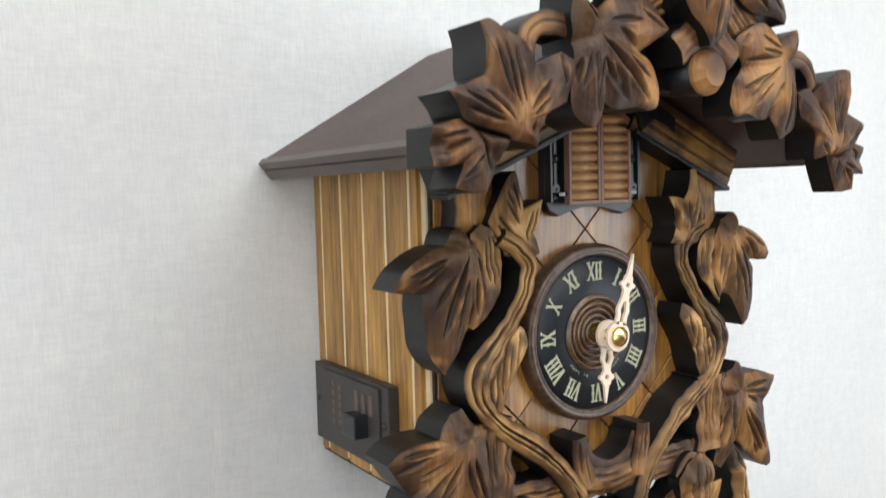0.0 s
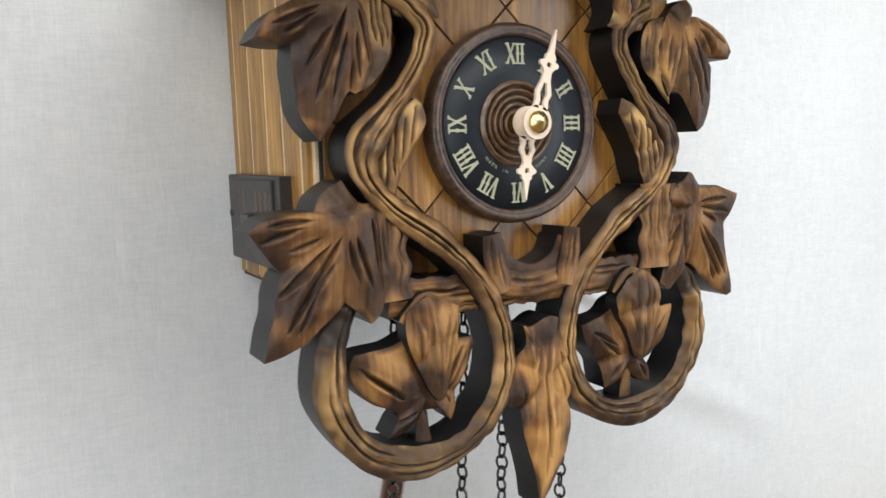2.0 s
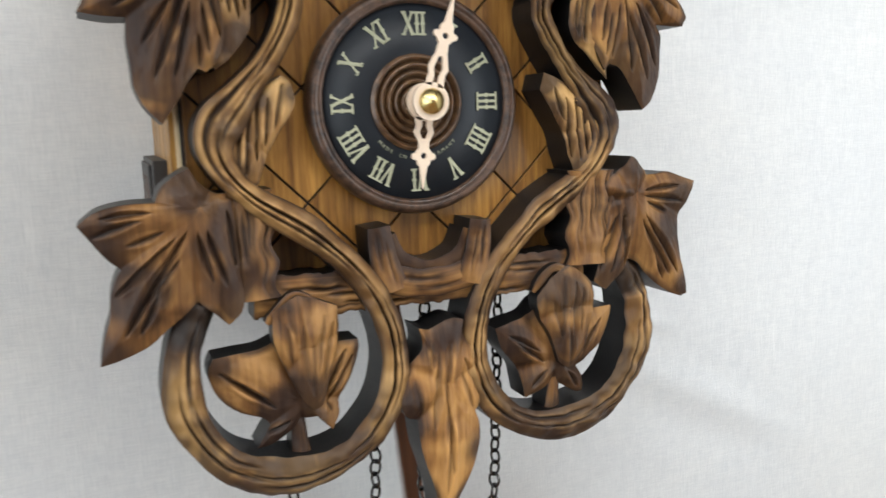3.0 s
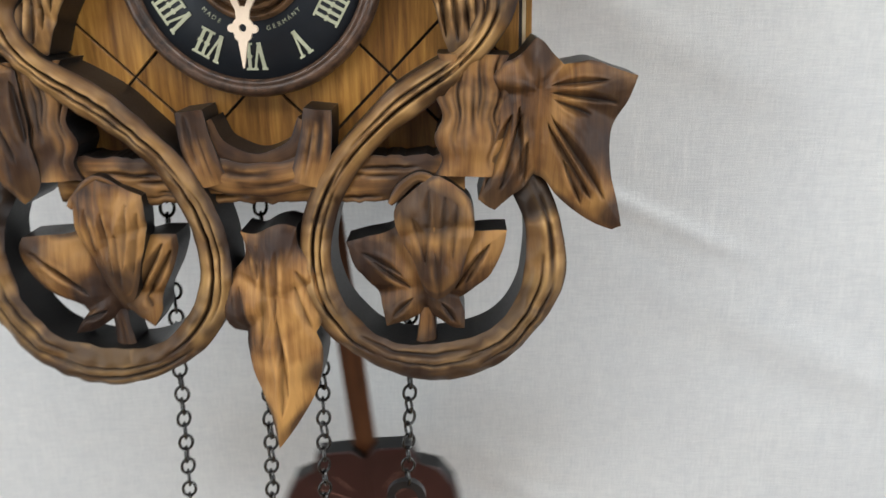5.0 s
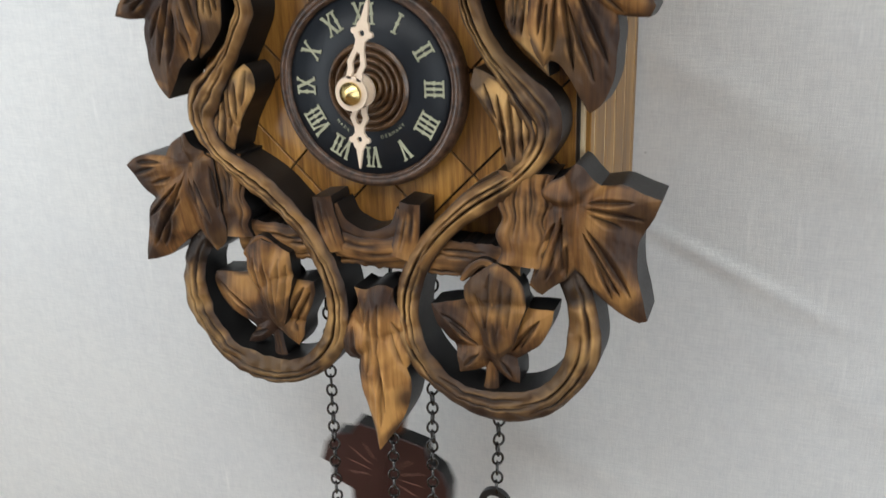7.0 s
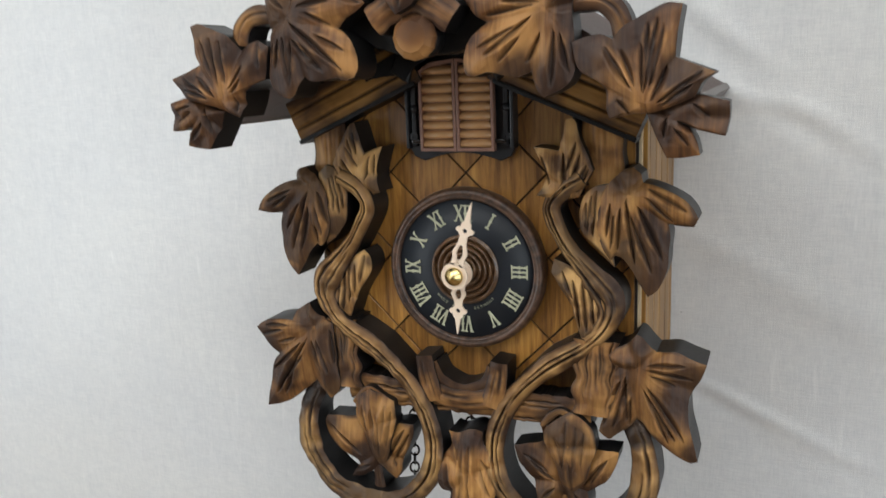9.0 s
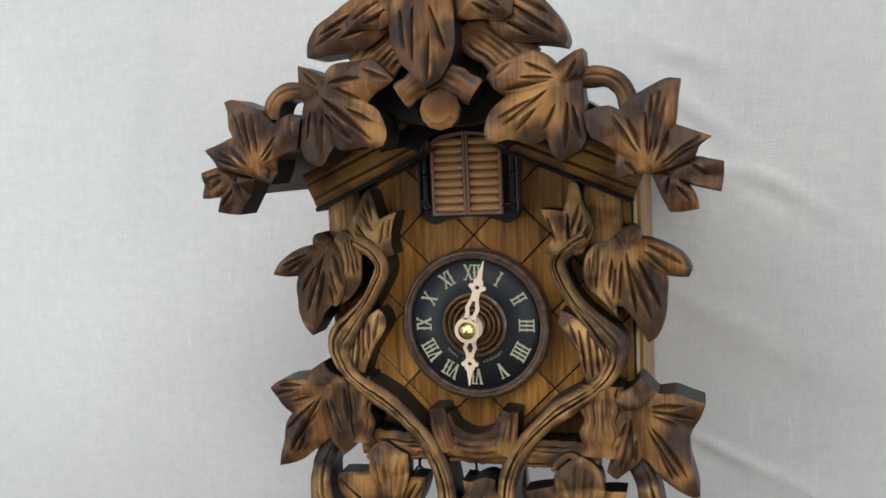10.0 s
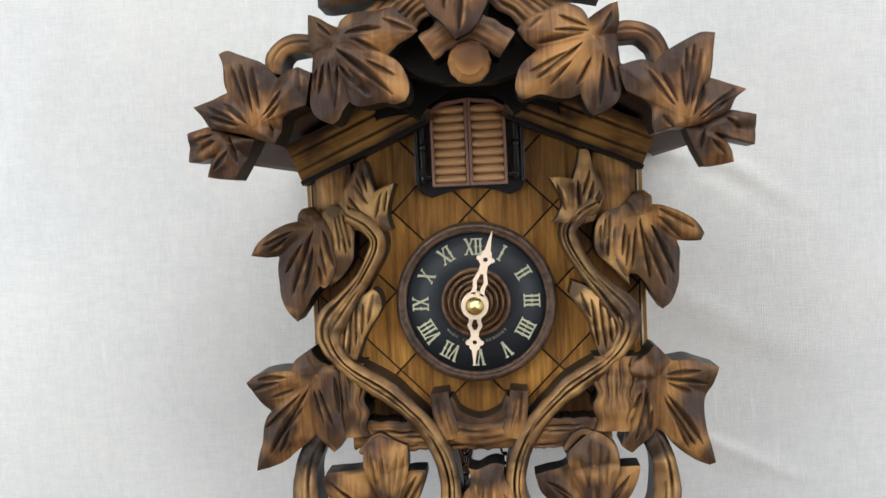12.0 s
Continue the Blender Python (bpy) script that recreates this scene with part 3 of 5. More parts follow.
# roof: two slopes with a flatter cap, edge grooved
for side in (-1, 1):
    bm = bmesh.new()
    outer = [(-99 * side, 72.0), (-14 * side, 122), (0, 127)]
    inner = [(0, 118), (-13 * side, 114), (-94 * side, 65.5)]
    add_prism(bm, outer + inner, -35.6, 97)
    roof = part("roof", bm, M["roof"], clock, "dark brown stained roof slope")
    bm = bmesh.new()
    add_prism(bm, [(-100.2 * side, 71.0), (-98.4 * side, 73.1), (-96.6 * side, 70.5), (-98.2 * side, 68.4)], -35.9, 97.2)
    add_prism(bm, [(-97.9 * side, 67.9), (-96.2 * side, 70.0), (-93.2 * side, 66.3), (-94.8 * side, 64.2)], -35.9, 97.2)
    part("roof_edge", bm, M["roof_edge"], clock)

# gable boards under the roof, and a black arch between them
for side in (-1, 1):
    bm = bmesh.new()
    carve(bm, mirrored([(-76, 63.5), (-47, 76), (-18, 88.5)], side), band(9.2, 0.0, 1.0), -6, 5, (0, 0, 0), 0.5, [(-0.35 * side, 1.4, 0.10, -0.1, 1.1), (0.42 * side, 1.4, 0.10, -0.1, 1.1)], 40, 40, 5, 0.3)
    board = part("gable_board", bm, [M["gableface"], M["edge"]], clock, "brown gable board with cut lines")
    bm = bmesh.new()
    low = [(-66 + 4.5 * k, 73.2 + 1.94 * k + 1.6 * math.sin(1.1 * k + 0.6 * side) - 0.38 * k) for k in range(6, 12)]
    low = [(x, z - 3.5) for x, z in low]
    high = [(x, 79.5 + (x + 47) * 0.431 + 2.2) for x, _ in reversed(low)]
    add_prism(bm, mirrored(low + high, side), -7.6, -5.0, 0, 0.5)
    part("scorched_band", bm, M["edge"], board, "black wavy band")
    bm = bmesh.new()
    carve(bm, mirrored([(-73, 55.2), (-44, 67.6), (-17, 79.2)], side), band(0.9, 0.05, 1.0), -7.2, 4, (0, 0, 0), 0.3, (), 30, 6, 6, 0.2)
    part("lower_lip", bm, [M["edge"], M["edge"]], board)
# black board standing in for the deep shade under the roof apex
bm = bmesh.new()
add_prism(bm, [(-27, 84), (-19, 79), (-17, 86), (-9, 90.5), (0, 92), (9, 90.5), (17, 86), (19, 79), (27, 84), (22, 96), (0, 108), (-22, 96)], -9, 5, 0, 1.0)
part("gable_arch", bm, M["edge"], clock, "black arched board in place of the shade over the cuckoo door")

# ---- dial ----
dial = new("dial")
dial.parent = clock
bm = bmesh.new()
add_lathe(bm, [(35.2, 5), (35.4, 1.5), (34.9, -0.4), (33.8, -1.6), (32.6, -1.7), (32.2, -1.2), (31.8, -1.6), (31.0, -1.3), (30.4, 0.2)], 96)
part("ring", bm, M["ring"], dial, "turned dark brown wooden ring")
bm = bmesh.new()
add_lathe(bm, [(30.6, 0.4), (30.6, 0.0), (15.0, 0.0)], 96)
part("dial_face", bm, M["dial"], dial, "black dial face")
bm = bmesh.new()
prof = [(15.2, 0.3), (15.2, -0.6)]
for k in range(5):
    r = 15.0 - k * 2.45
    prof += [(r, -0.6 + 0.2 * k), (r - 0.4, -1.7 + 0.25 * k), (r - 1.0, -1.9 + 0.25 * k), (r - 1.5, -1.0 + 0.25 * k), (r - 1.9, 1.0 + 0.2 * k), (r - 2.3, 1.0 + 0.2 * k)]
prof += [(2.6, 1.5), (0, 1.5)]
add_lathe(bm, prof, 96)
part("turned_centre", bm, M["turned"], dial, "turned brown wooden rings")


def bar_shape(bm, x0, z0, x1, z1, w, y=-0.02, depth=0.3):
    d = Vector((x1 - x0, z1 - z0)).normalized()
    n = Vector((-d.y, d.x)) * w / 2
    add_prism(bm, [(x0 + n.x, z0 + n.y), (x1 + n.x, z1 + n.y), (x1 - n.x, z1 - n.y), (x0 - n.x, z0 - n.y)], y - depth, y + 0.1)


def numeral(text):
    """A Roman numeral with slab serifs and a waist knob on each upright stroke."""
    bm = bmesh.new()
    H, W = 7.2, 1.95
    widths = {"I": W, "V": 3.5, "X": 4.0}
    total = sum(widths[ch] for ch in text)
    x = -total / 2
    for ch in text:
        w = widths[ch]
        c = x + w / 2
        if ch == "I":
            bar_shape(bm, c, -H / 2, c, H / 2, 0.85)
            for z in (-H / 2 + 0.3, H / 2 - 0.3):
                bar_shape(bm, c - 1.0, z, c + 1.0, z, 0.6, -0.05)
            bar_shape(bm, c - 0.75, 0, c + 0.75, 0, 0.7, -0.05)
        elif ch == "V":
            bar_shape(bm, c - 1.35, H / 2, c, -H / 2, 1.0)
            bar_shape(bm, c + 1.35, H / 2, c, -H / 2, 0.6, -0.04)
            for s in (-1.35, 1.35):
                bar_shape(bm, c + s - 0.8, H / 2 - 0.3, c + s + 0.8, H / 2 - 0.3, 0.6, -0.07)
            bar_shape(bm, c - 0.6, -H / 2 + 0.2, c + 0.6, -H / 2 + 0.2, 0.5, -0.07)
        else:
            bar_shape(bm, c - 1.5, H / 2, c + 1.5, -H / 2, 1.0)
            bar_shape(bm, c + 1.5, H / 2, c - 1.5, -H / 2, 0.6, -0.04)
            for z in (-H / 2 + 0.3, H / 2 - 0.3):
                for s in (-1.5, 1.5):
                    bar_shape(bm, c + s - 0.7, z, c + s + 0.7, z, 0.6, -0.07)
        x += w
    return bm


for hour, text in enumerate(("XII", "I", "II", "III", "IIII", "V", "VI", "VII", "VIII", "IX", "X", "XI")):
    a = hour * 30
    r = 24.4
    part("numeral", numeral(text), M["numeral"], dial, at=pose(r * MM * math.sin(radians(a)), 0, r * MM * math.cos(radians(a)), 0, a, 0))


def letters(text, radius, middle, step, size):
    """Raised letters along the lower arc of the dial, as one mesh."""
    bm = bmesh.new()
    for i, ch in enumerate(text):
        if ch == " ":
            continue
        cu = bpy.data.curves.new("letter", "FONT")
        cu.body, cu.size, cu.extrude, cu.align_x = ch, size * MM, 0.05 * MM, "CENTER"
        ob = bpy.data.objects.new("letter", cu)
        scene.collection.objects.link(ob)
        bpy.context.view_layer.update()
        me = bpy.data.meshes.new_from_object(ob.evaluated_get(bpy.context.evaluated_depsgraph_get()))
        a = middle + (i - (len(text) - 1) / 2) * step
        me.transform(pose(radius * MM * math.sin(radians(a)), -0.1 * MM, -radius * MM * math.cos(radians(a))) @ pose(0, 0, 0, 0, -a, 0) @ pose(0, 0, 0, 90, 0, 0))
        bm.from_mesh(me)
        bpy.data.objects.remove(ob)
        bpy.data.curves.remove(cu)
        bpy.data.meshes.remove(me)
    return bm


part("lettering", letters("MADE IN", 18.0, -31, 5.2, 1.65), M["numeral"], dial)
part("lettering", letters("GERMANY", 18.0, 29, 5.2, 1.65), M["numeral"], dial)


def annulus(bm, cx, cz, r0, r1, y0, y1, seg=28):
    rings = []
    for r, y in ((r0, y0), (r1, y0), (r1, y1), (r0, y1)):
        rings.append([bm.verts.new(((cx + r * math.cos(2 * math.pi * i / seg)) * MM, y * MM, (cz + r * math.sin(2 * math.pi * i / seg)) * MM)) for i in range(seg)])
    for a, b in zip(rings, rings[1:] + rings[:1]):
        for i in range(seg):
            bm.faces.new((a[i], a[(i + 1) % seg], b[(i + 1) % seg], b[i]))


def clock_hand(length, hub):
    """A fretted hand that points up: hub ring, lyre, ring, spear."""
    bm = bmesh.new()
    t = 1.2
    k = length / 32
    annulus(bm, 0, 0, 1.6, hub, 0, t)
    z1, z2 = hub * 0.8, 14.4 * k
    for m in (-1, 1):
        side = [(3.0, z1), (1.0, z1), (0.8, z1 + 3.0 * k), (1.5, z1 + 5.4 * k), (0.4, z2), (1.9, z2), (3.3, z1 + 5.6 * k), (2.6, z1 + 3.2 * k)]
        add_prism(bm, [(m * x, z) for x, z in (side if m < 0 else side[::-1])], 0, t)
    add_prism(bm, [(-1.9, z2 - 0.8), (1.9, z2 - 0.8), (1.6, z2 + 3.6 * k), (-1.6, z2 + 3.6 * k)], 0.02, t - 0.02)
    zr = z2 + 5.4 * k
    annulus(bm, 0, zr, 1.0, 2.8, 0.01, t - 0.01)
    for m in (-1, 1):
        annulus(bm, m * 2.9, zr + 0.2, 0.05, 1.05, 0.03, t - 0.03, 14)
    add_prism(bm, [(-2.3, zr + 2.0), (2.3, zr + 2.0), (1.9, zr + 3.4 * k), (1.25, zr + 3.9 * k), (0.15, length), (-0.15, length), (-1.25, zr + 3.9 * k), (-1.9, zr + 3.4 * k)], 0, t)
    return bm


part("hour_hand", clock_hand(26.8, 5.8), M["bone"], dial, "cream fretted hour hand", pose(0, -7.6 * MM, 0, 0, 183.5, 0))
part("minute_hand", clock_hand(32.4, 5.8), M["bone"], dial, "cream fretted minute hand", pose(0, -13.0 * MM, 0, 0, 15.5, 0))
bm = bmesh.new()
add_lathe(bm, [(3.4, 2), (3.4, -5.5), (2.6, -6.2), (2.6, -12), (0, -12)], 32)
part("arbor", bm, M["brass"], dial, "brass hand shaft")
bm = bmesh.new()
add_lathe(bm, [(3.9, -12.8), (3.9, -13.8), (3.6, -14.3), (0.3, -16.4), (0.0, -16.45)], 40)
part("hand_nut", bm, M["brass"], dial, "faceted brass nut")

# ---- cuckoo door ----
door = new("cuckoo_door")
door.parent = clock
bm = bmesh.new()
bottom = [(-23.5, 52), (-21.5, 48.5), (-17, 46.5), (-12, 48.2), (-6, 49.6), (0, 50), (6, 49.6), (12, 48.2), (17, 46.5), (21.5, 48.5), (23.5, 52)]
add_prism(bm, bottom + [(23.5, 84), (16, 92), (-16, 92), (-23.5, 84)], 1.0, 5.2, 0, 0.4)
for s in (-1, 1):
    add_box(bm, s * 20.2 - 1.0, s * 20.2 + 1.0, -1.2, 1.2, 53, 84, 0.4)
    add_box(bm, s * 23.0 - 0.7, s * 23.0 + 0.7, -2.2, 1.2, 52, 85, 0.3)
    for z in (57, 80):
        annulus(bm, s * 20.4, z, 0.6, 1.9, -1.8, 0.2, 16)
    add_lathe(bm, [(2.0, 0.5), (1.7, -1.4), (0, -2.0)], 16, (s * 20.2, 68.5))
part("door_frame", bm, M["black"], door, "black door surround with scalloped foot")
for s in (-1, 1):
    shutter = new("shutter")
    shutter.parent = door
    x0, x1 = (-16.2, -0.15) if s < 0 else (0.15, 16.2)
    bm = bmesh.new()
    xo, xi = (x0, x1) if s < 0 else (x1, x0)
    add_box(bm, min(xo, xo - s * 1.2), max(xo, xo - s * 1.2), -4.6, -1.4, 51, 84.4, 0.25)
    add_box(bm, min(xi, xi - s * -1.2), max(xi, xi - s * -1.2), -4.6, -1.4, 51, 88.4, 0.25)
    add_box(bm, x0 + 1.1, x1 - 1.1, -4.5, -1.5, 51, 52.4, 0.25)
    top = [(xo, 84), (xo - s * 5, 87), (xi, 88.4), (xi, 87), (xo - s * 5, 85.4), (xo - s * 1.2, 83)]
    add_prism(bm, top, -4.5, -1.5)
    add_box(bm, x0 + 0.8, x1 - 0.8, -2.2, -1.6, 52, 84, 0)
    part("sash", bm, M["sash"], shutter, "brown shutter frame")
    for k in range(9):
        z = 54.2 + k * 3.72
        bm = bmesh.new()
        wide = (x1 - x0) / 2 - 1.1
        ys = [(-1.7, 2.0), (-1.75, -0.2), (-1.35, -1.3), (-0.6, -1.75), (0.6, -1.5), (1.6, -0.4), (1.8, 2.0)]
        a = [bm.verts.new((-wide * MM, y * MM, zz * MM)) for zz, y in ys]
        b = [bm.verts.new((wide * MM, y * MM, zz * MM)) for zz, y in ys]
        for i in range(len(ys) - 1):
            bm.faces.new((a[i], a[i + 1], b[i + 1], b[i])).smooth = 0 < i < 5
        bm.faces.new(a)
        bm.faces.new(b[::-1])
        part("slat", bm, M["slat"], shutter, at=pose((x0 + x1) / 2 * MM, -2.6 * MM, z * MM))
    for z in (55, 82):
        bm = bmesh.new()
        add_box(bm, min(xo, xo + s * 4.5), max(xo, xo + s * 4.5), -3.4, -1.8, z - 0.8, z + 0.8, 0.3)
        part("hinge", bm, M["steel"], shutter, "small dark metal hinge")

# ---- carved frame ----
FRONT, BACK = -9.0, 5.0
MIDDLE_L = dict(root=(-67, 37.5), rim=-9,
    outline=[(-96.5, 25), (-93, 30.5), (-87, 35), (-80.5, 38), (-75.5, 39), (-74.5, 42), (-73, 44), (-70, 45), (-66, 41.5), (-62.5, 37.5), (-60.5, 33), (-60, 28), (-59.5, 21.5), (-60, 17), (-62, 12), (-65, 9.5), (-67, 10.5), (-70, 7), (-72.5, 2.5), (-77.5, -4.5), (-81.5, 0), (-84, 5.5), (-84.5, 11.5), (-85, 18), (-84.5, 24), (-90, 24)],
    cuts=[(-73, 29, -81, 17), (-68, 34.5, -78.5, 7.5), (-68.5, 27, -73.5, 8.5), (-64, 34.5, -60.5, 19), (-65, 27.5, -63.5, 14), (-77, 35, -90.5, 29.5), (-66.5, 19.5, -66.5, 11), (-78.5, 32.5, -87.5, 26.5)],
    scorch=[(-84, 10, 3.5), (-83.5, 34, 4.5), (-70.5, 40.5, 3.5), (-83, 20.5, 2.5)])
UPPER_L = dict(root=(-46, 41), rim=-8,
    outline=[(-45, 64), (-48, 62), (-51.5, 56.5), (-54.5, 51), (-57, 46), (-55.5, 43.5), (-53, 39.5), (-50.5, 34), (-45.5, 33), (-41.5, 34.5), (-38.5, 33), (-34.5, 34), (-35.5, 37.5), (-36, 41.5), (-34.5, 47.5), (-32.5, 53.5), (-36.5, 52.5), (-41, 50.5), (-42.5, 55.5), (-44, 61)],
    cuts=[(-52.5, 48.5, -46.5, 40.5), (-53.5, 45, -48.5, 38), (-49.5, 53.5, -44, 45), (-48.5, 57, -45.5, 49), (-46, 60, -44, 50), (-38, 49.5, -41, 39), (-35.5, 50.5, -37.5, 41)],
    scorch=[(-35, 36.5, 2), (-43.5, 60, 1.5)])
LOWER_L = dict(root=(-69.5, -27.5), rim=-10.5,
    outline=[(-101.5, -30.5), (-96.5, -27), (-89, -25.5), (-81.5, -25.5), (-79.5, -21.5), (-75.5, -18.5), (-72, -16.5), (-69.5, -20.5), (-66, -23.5), (-61, -26), (-60.5, -32), (-60, -39.5), (-60, -46), (-59, -53.5), (-60, -58.5), (-64, -62), (-68, -58), (-72, -54.5), (-75.5, -57.5), (-81, -61.5), (-86, -65.5), (-92.5, -68), (-99, -69.5), (-97.5, -62.5), (-95.5, -56.5), (-95, -51.5), (-93.5, -46.5), (-91.5, -43.5), (-95, -40), (-98.5, -35)],
    cuts=[(-86, -30, -98, -34), (-80, -33.5, -90, -37), (-77.5, -36, -94, -50.5), (-74, -34.5, -92, -62), (-76, -41.5, -87, -54.5), (-68.5, -34, -63.5, -50), (-71, -34.5, -67.5, -48.5), (-62.5, -29, -61, -45), (-81.5, -48, -88, -61.5), (-83, -28, -95.5, -29)],
    scorch=[(-96, -37.5, 4.5), (-91.5, -49.5, 4.5), (-95.5, -67, 3), (-71, -22, 3.5), (-60.5, -56, 2)])
MIDDLE_R = dict(root=(71, 35), rim=-9,
    outline=[(96.5, 26.5), (95, 29.5), (92, 33), (86, 36.5), (79.5, 39), (76, 39.5), (75.5, 43), (72.5, 45.5), (69, 44.5), (66, 42), (63, 39), (60.5, 34.5), (59.5, 30), (59, 24), (59.5, 18), (61.5, 13), (64, 9), (66, 11), (69, 10), (72.5, 5.5), (76, -0.5), (78.5, -4.5), (82.5, -1), (85.5, 6.5), (86, 13.5), (86.5, 19.5), (85.5, 24), (90.5, 23.5), (95, 23.5)],
    cuts=[(68, 30, 66.5, 13.5), (64, 31.5, 62.5, 18.5), (70, 33, 73.5, 8.5), (72, 26.5, 79.5, 6), (74.5, 31, 83.5, 10.5), (78, 37.5, 92.5, 29), (77.5, 34.5, 87.5, 24.5), (65.5, 27.5, 64, 14)],
    scorch=[(68.5, 41.5, 4), (73.5, 12.5, 2.5), (85.5, 12.5, 3), (78.5, -3.5, 2), (79, 23, 3)])
UPPER_R = dict(root=(46.5, 37), rim=-8,
    outline=[(49, 64), (46.5, 63.5), (45.5, 58), (43.5, 51.5), (39, 52.5), (33.5, 53), (36.5, 47.5), (38.5, 41.5), (36.5, 36.5), (34.5, 34), (39.5, 33), (43, 32.5), (47, 32.5), (51.5, 33.5), (52.5, 35.5), (54.5, 39.5), (57, 44), (54.5, 51), (52, 56.5), (50.5, 62.5)],
    cuts=[(54.5, 46, 50.5, 38), (52, 50.5, 49, 40.5), (50.5, 55, 47, 44), (37, 50, 40, 38.5), (45.5, 51, 45.5, 34.5), (55.5, 44.5, 52, 37.5)],
    scorch=[(36, 34.5, 1.5)])
LOWER_R = dict(root=(75, -33.5), rim=-8.8,
    outline=[(74.5, -20), (76.5, -21), (79, -24), (82, -27), (85, -26.5), (89.5, -26), (95, -28), (101, -30), (99, -36), (96, -41.5), (94.5, -46), (95, -55.5), (97, -63.5), (98.5, -70.5), (96, -71.5), (91, -69.5), (85.5, -66), (80.5, -61.5), (77.5, -57.5), (74.5, -56), (71.5, -59.5), (68.5, -61.5), (64, -65.5), (62, -64.5), (59.5, -62.5), (61.5, -55.5), (63.5, -49), (65, -40.5), (64.5, -34.5), (63.5, -29.5), (66, -26.5), (70.5, -24.5)],
    cuts=[(79, -32, 93, -31), (79, -34, 96, -37), (80, -36, 89.5, -40), (78, -42.5, 90, -62.5), (79, -41, 93, -62), (68.5, -39.5, 61.5, -60), (71, -39.5, 65.5, -59.5), (70.5, -37.5, 71, -57), (72.5, -46.5, 72, -58.5), (82, -52, 87, -63.5)],
    scorch=[(94.5, -34.5, 3.5), (89.5, -46, 4), (76, -23.5, 2.5), (96, -66.5, 2), (64.5, -61.5, 2)])
RINGED_L = dict(root=(-44.5, -88.5), rim=-6.5,
    outline=[(-55.5, -71.5), (-62.5, -72), (-69, -72.5), (-70.5, -76), (-70, -80.5), (-67.5, -85.5), (-62.5, -90), (-55.5, -93), (-53.5, -95.5), (-55.5, -98), (-58, -102), (-52.5, -101), (-48, -98.5), (-43.5, -95.5), (-39, -94.5), (-37, -97), (-34.5, -100), (-32, -95.5), (-31.5, -90.5), (-27.5, -83), (-25, -76), (-25, -72), (-30.5, -72), (-35, -73), (-39, -67.5), (-48.5, -69)],
    cuts=[(-65, -79.5, -52, -90), (-67.5, -77, -54.5, -87), (-27, -76.5, -36, -91), (-29, -74.5, -37.5, -89), (-55, -97.5, -47.5, -94.5), (-34.5, -94, -36, -91)],
    scorch=[(-53.5, -98, 3.5), (-67.5, -75, 2.5), (-47, -93, 3)])
RINGED_R = dict(root=(45, -88), rim=-6.5,
    outline=[(22.5, -75), (28, -73.5), (35, -72), (39.5, -68), (46, -66), (53.5, -66.5), (57.5, -72.5), (63, -72), (67.5, -72), (66.5, -77.5), (63, -85), (58.5, -89), (54, -92.5), (55.5, -96.5), (55.5, -101.5), (52, -101), (47.5, -98), (44.5, -96.5), (39.5, -98.5), (33, -100.5), (32, -95), (31, -90.5), (27.5, -86), (24.5, -82)],
    cuts=[(29.5, -80.5, 40.5, -89), (27, -78, 38, -84.5), (63, -75.5, 56, -87.5), (61, -77.5, 53, -89), (35, -97.5, 41, -91.5), (53, -99.5, 49, -93)],
    scorch=[(24.5, -77, 2.5), (35, -97, 2.5), (46.5, -92.5, 2)])
BODY_L = dict(root=(-42, -71.5), rim=-10.5,
    outline=[(-51.5, -60.5), (-47.5, -57.5), (-44, -55.5), (-38, -57.5), (-32, -60), (-32, -69), (-34.5, -79), (-37.5, -89.5), (-40.5, -91.5), (-44, -87.5), (-48, -78.5), (-51.5, -69.5)],
    cuts=[(-48, -63, -46.5, -76), (-43, -64, -42, -83), (-36, -61.5, -39, -80), (-33.5, -64.5, -37, -82.5), (-40, -70, -40.5, -87.5)],
    scorch=[(-45, -83, 2.5)])
BODY_R = dict(root=(47.5, -69.5), rim=-10.5,
    outline=[(36.5, -66.5), (38, -63), (42, -59.5), (46.5, -56), (49, -55.5), (53, -58), (57.5, -62.5), (58.5, -70.5), (56.5, -77), (54.5, -84.5), (51, -89.5), (48, -91), (44.5, -88.5), (41.5, -79.5), (38, -73)],
    cuts=[(46.5, -59, 45, -79.5), (50.5, -61, 49, -81), (54, -63, 52.5, -78.5), (41.5, -66.5, 45, -80), (47.5, -76.5, 48.5, -90)],
    scorch=[(48.5, -65, 3), (46, -81, 2.5)])
BARK_L = dict(root=(-56.5, 31.5), rim=-7.5,
    outline=[(-60.5, 45.5), (-55.5, 44), (-53, 39.5), (-51, 33.5), (-51.5, 26), (-52, 21.5), (-54.5, 17.5), (-58, 13.5), (-62.5, 10), (-64, 17), (-64.5, 27), (-65, 35.5), (-64.5, 42)],
    cuts=[(-57.5, 41, -55, 24), (-55.5, 41, -53, 26.5), (-59, 40, -57.5, 25.5)],
    scorch=[(-56, 18.5, 2), (-59.5, 42.5, 1.5)])
BARK_R = dict(root=(57, 26.5), rim=-7.5,
    outline=[(63.5, 39), (56.5, 37), (52.5, 32), (51.5, 24), (53, 19), (57.5, 14.5), (62, 9.5), (65.5, 6), (65, 14), (64, 21.5), (64.5, 29.5), (65, 36)],
    cuts=[(56.5, 34.5, 54.5, 20.5), (58.5, 36, 57, 18), (54.5, 31.5, 54, 21.5)],
    scorch=[(53, 20.5, 1.5), (60, 38, 1.5)])
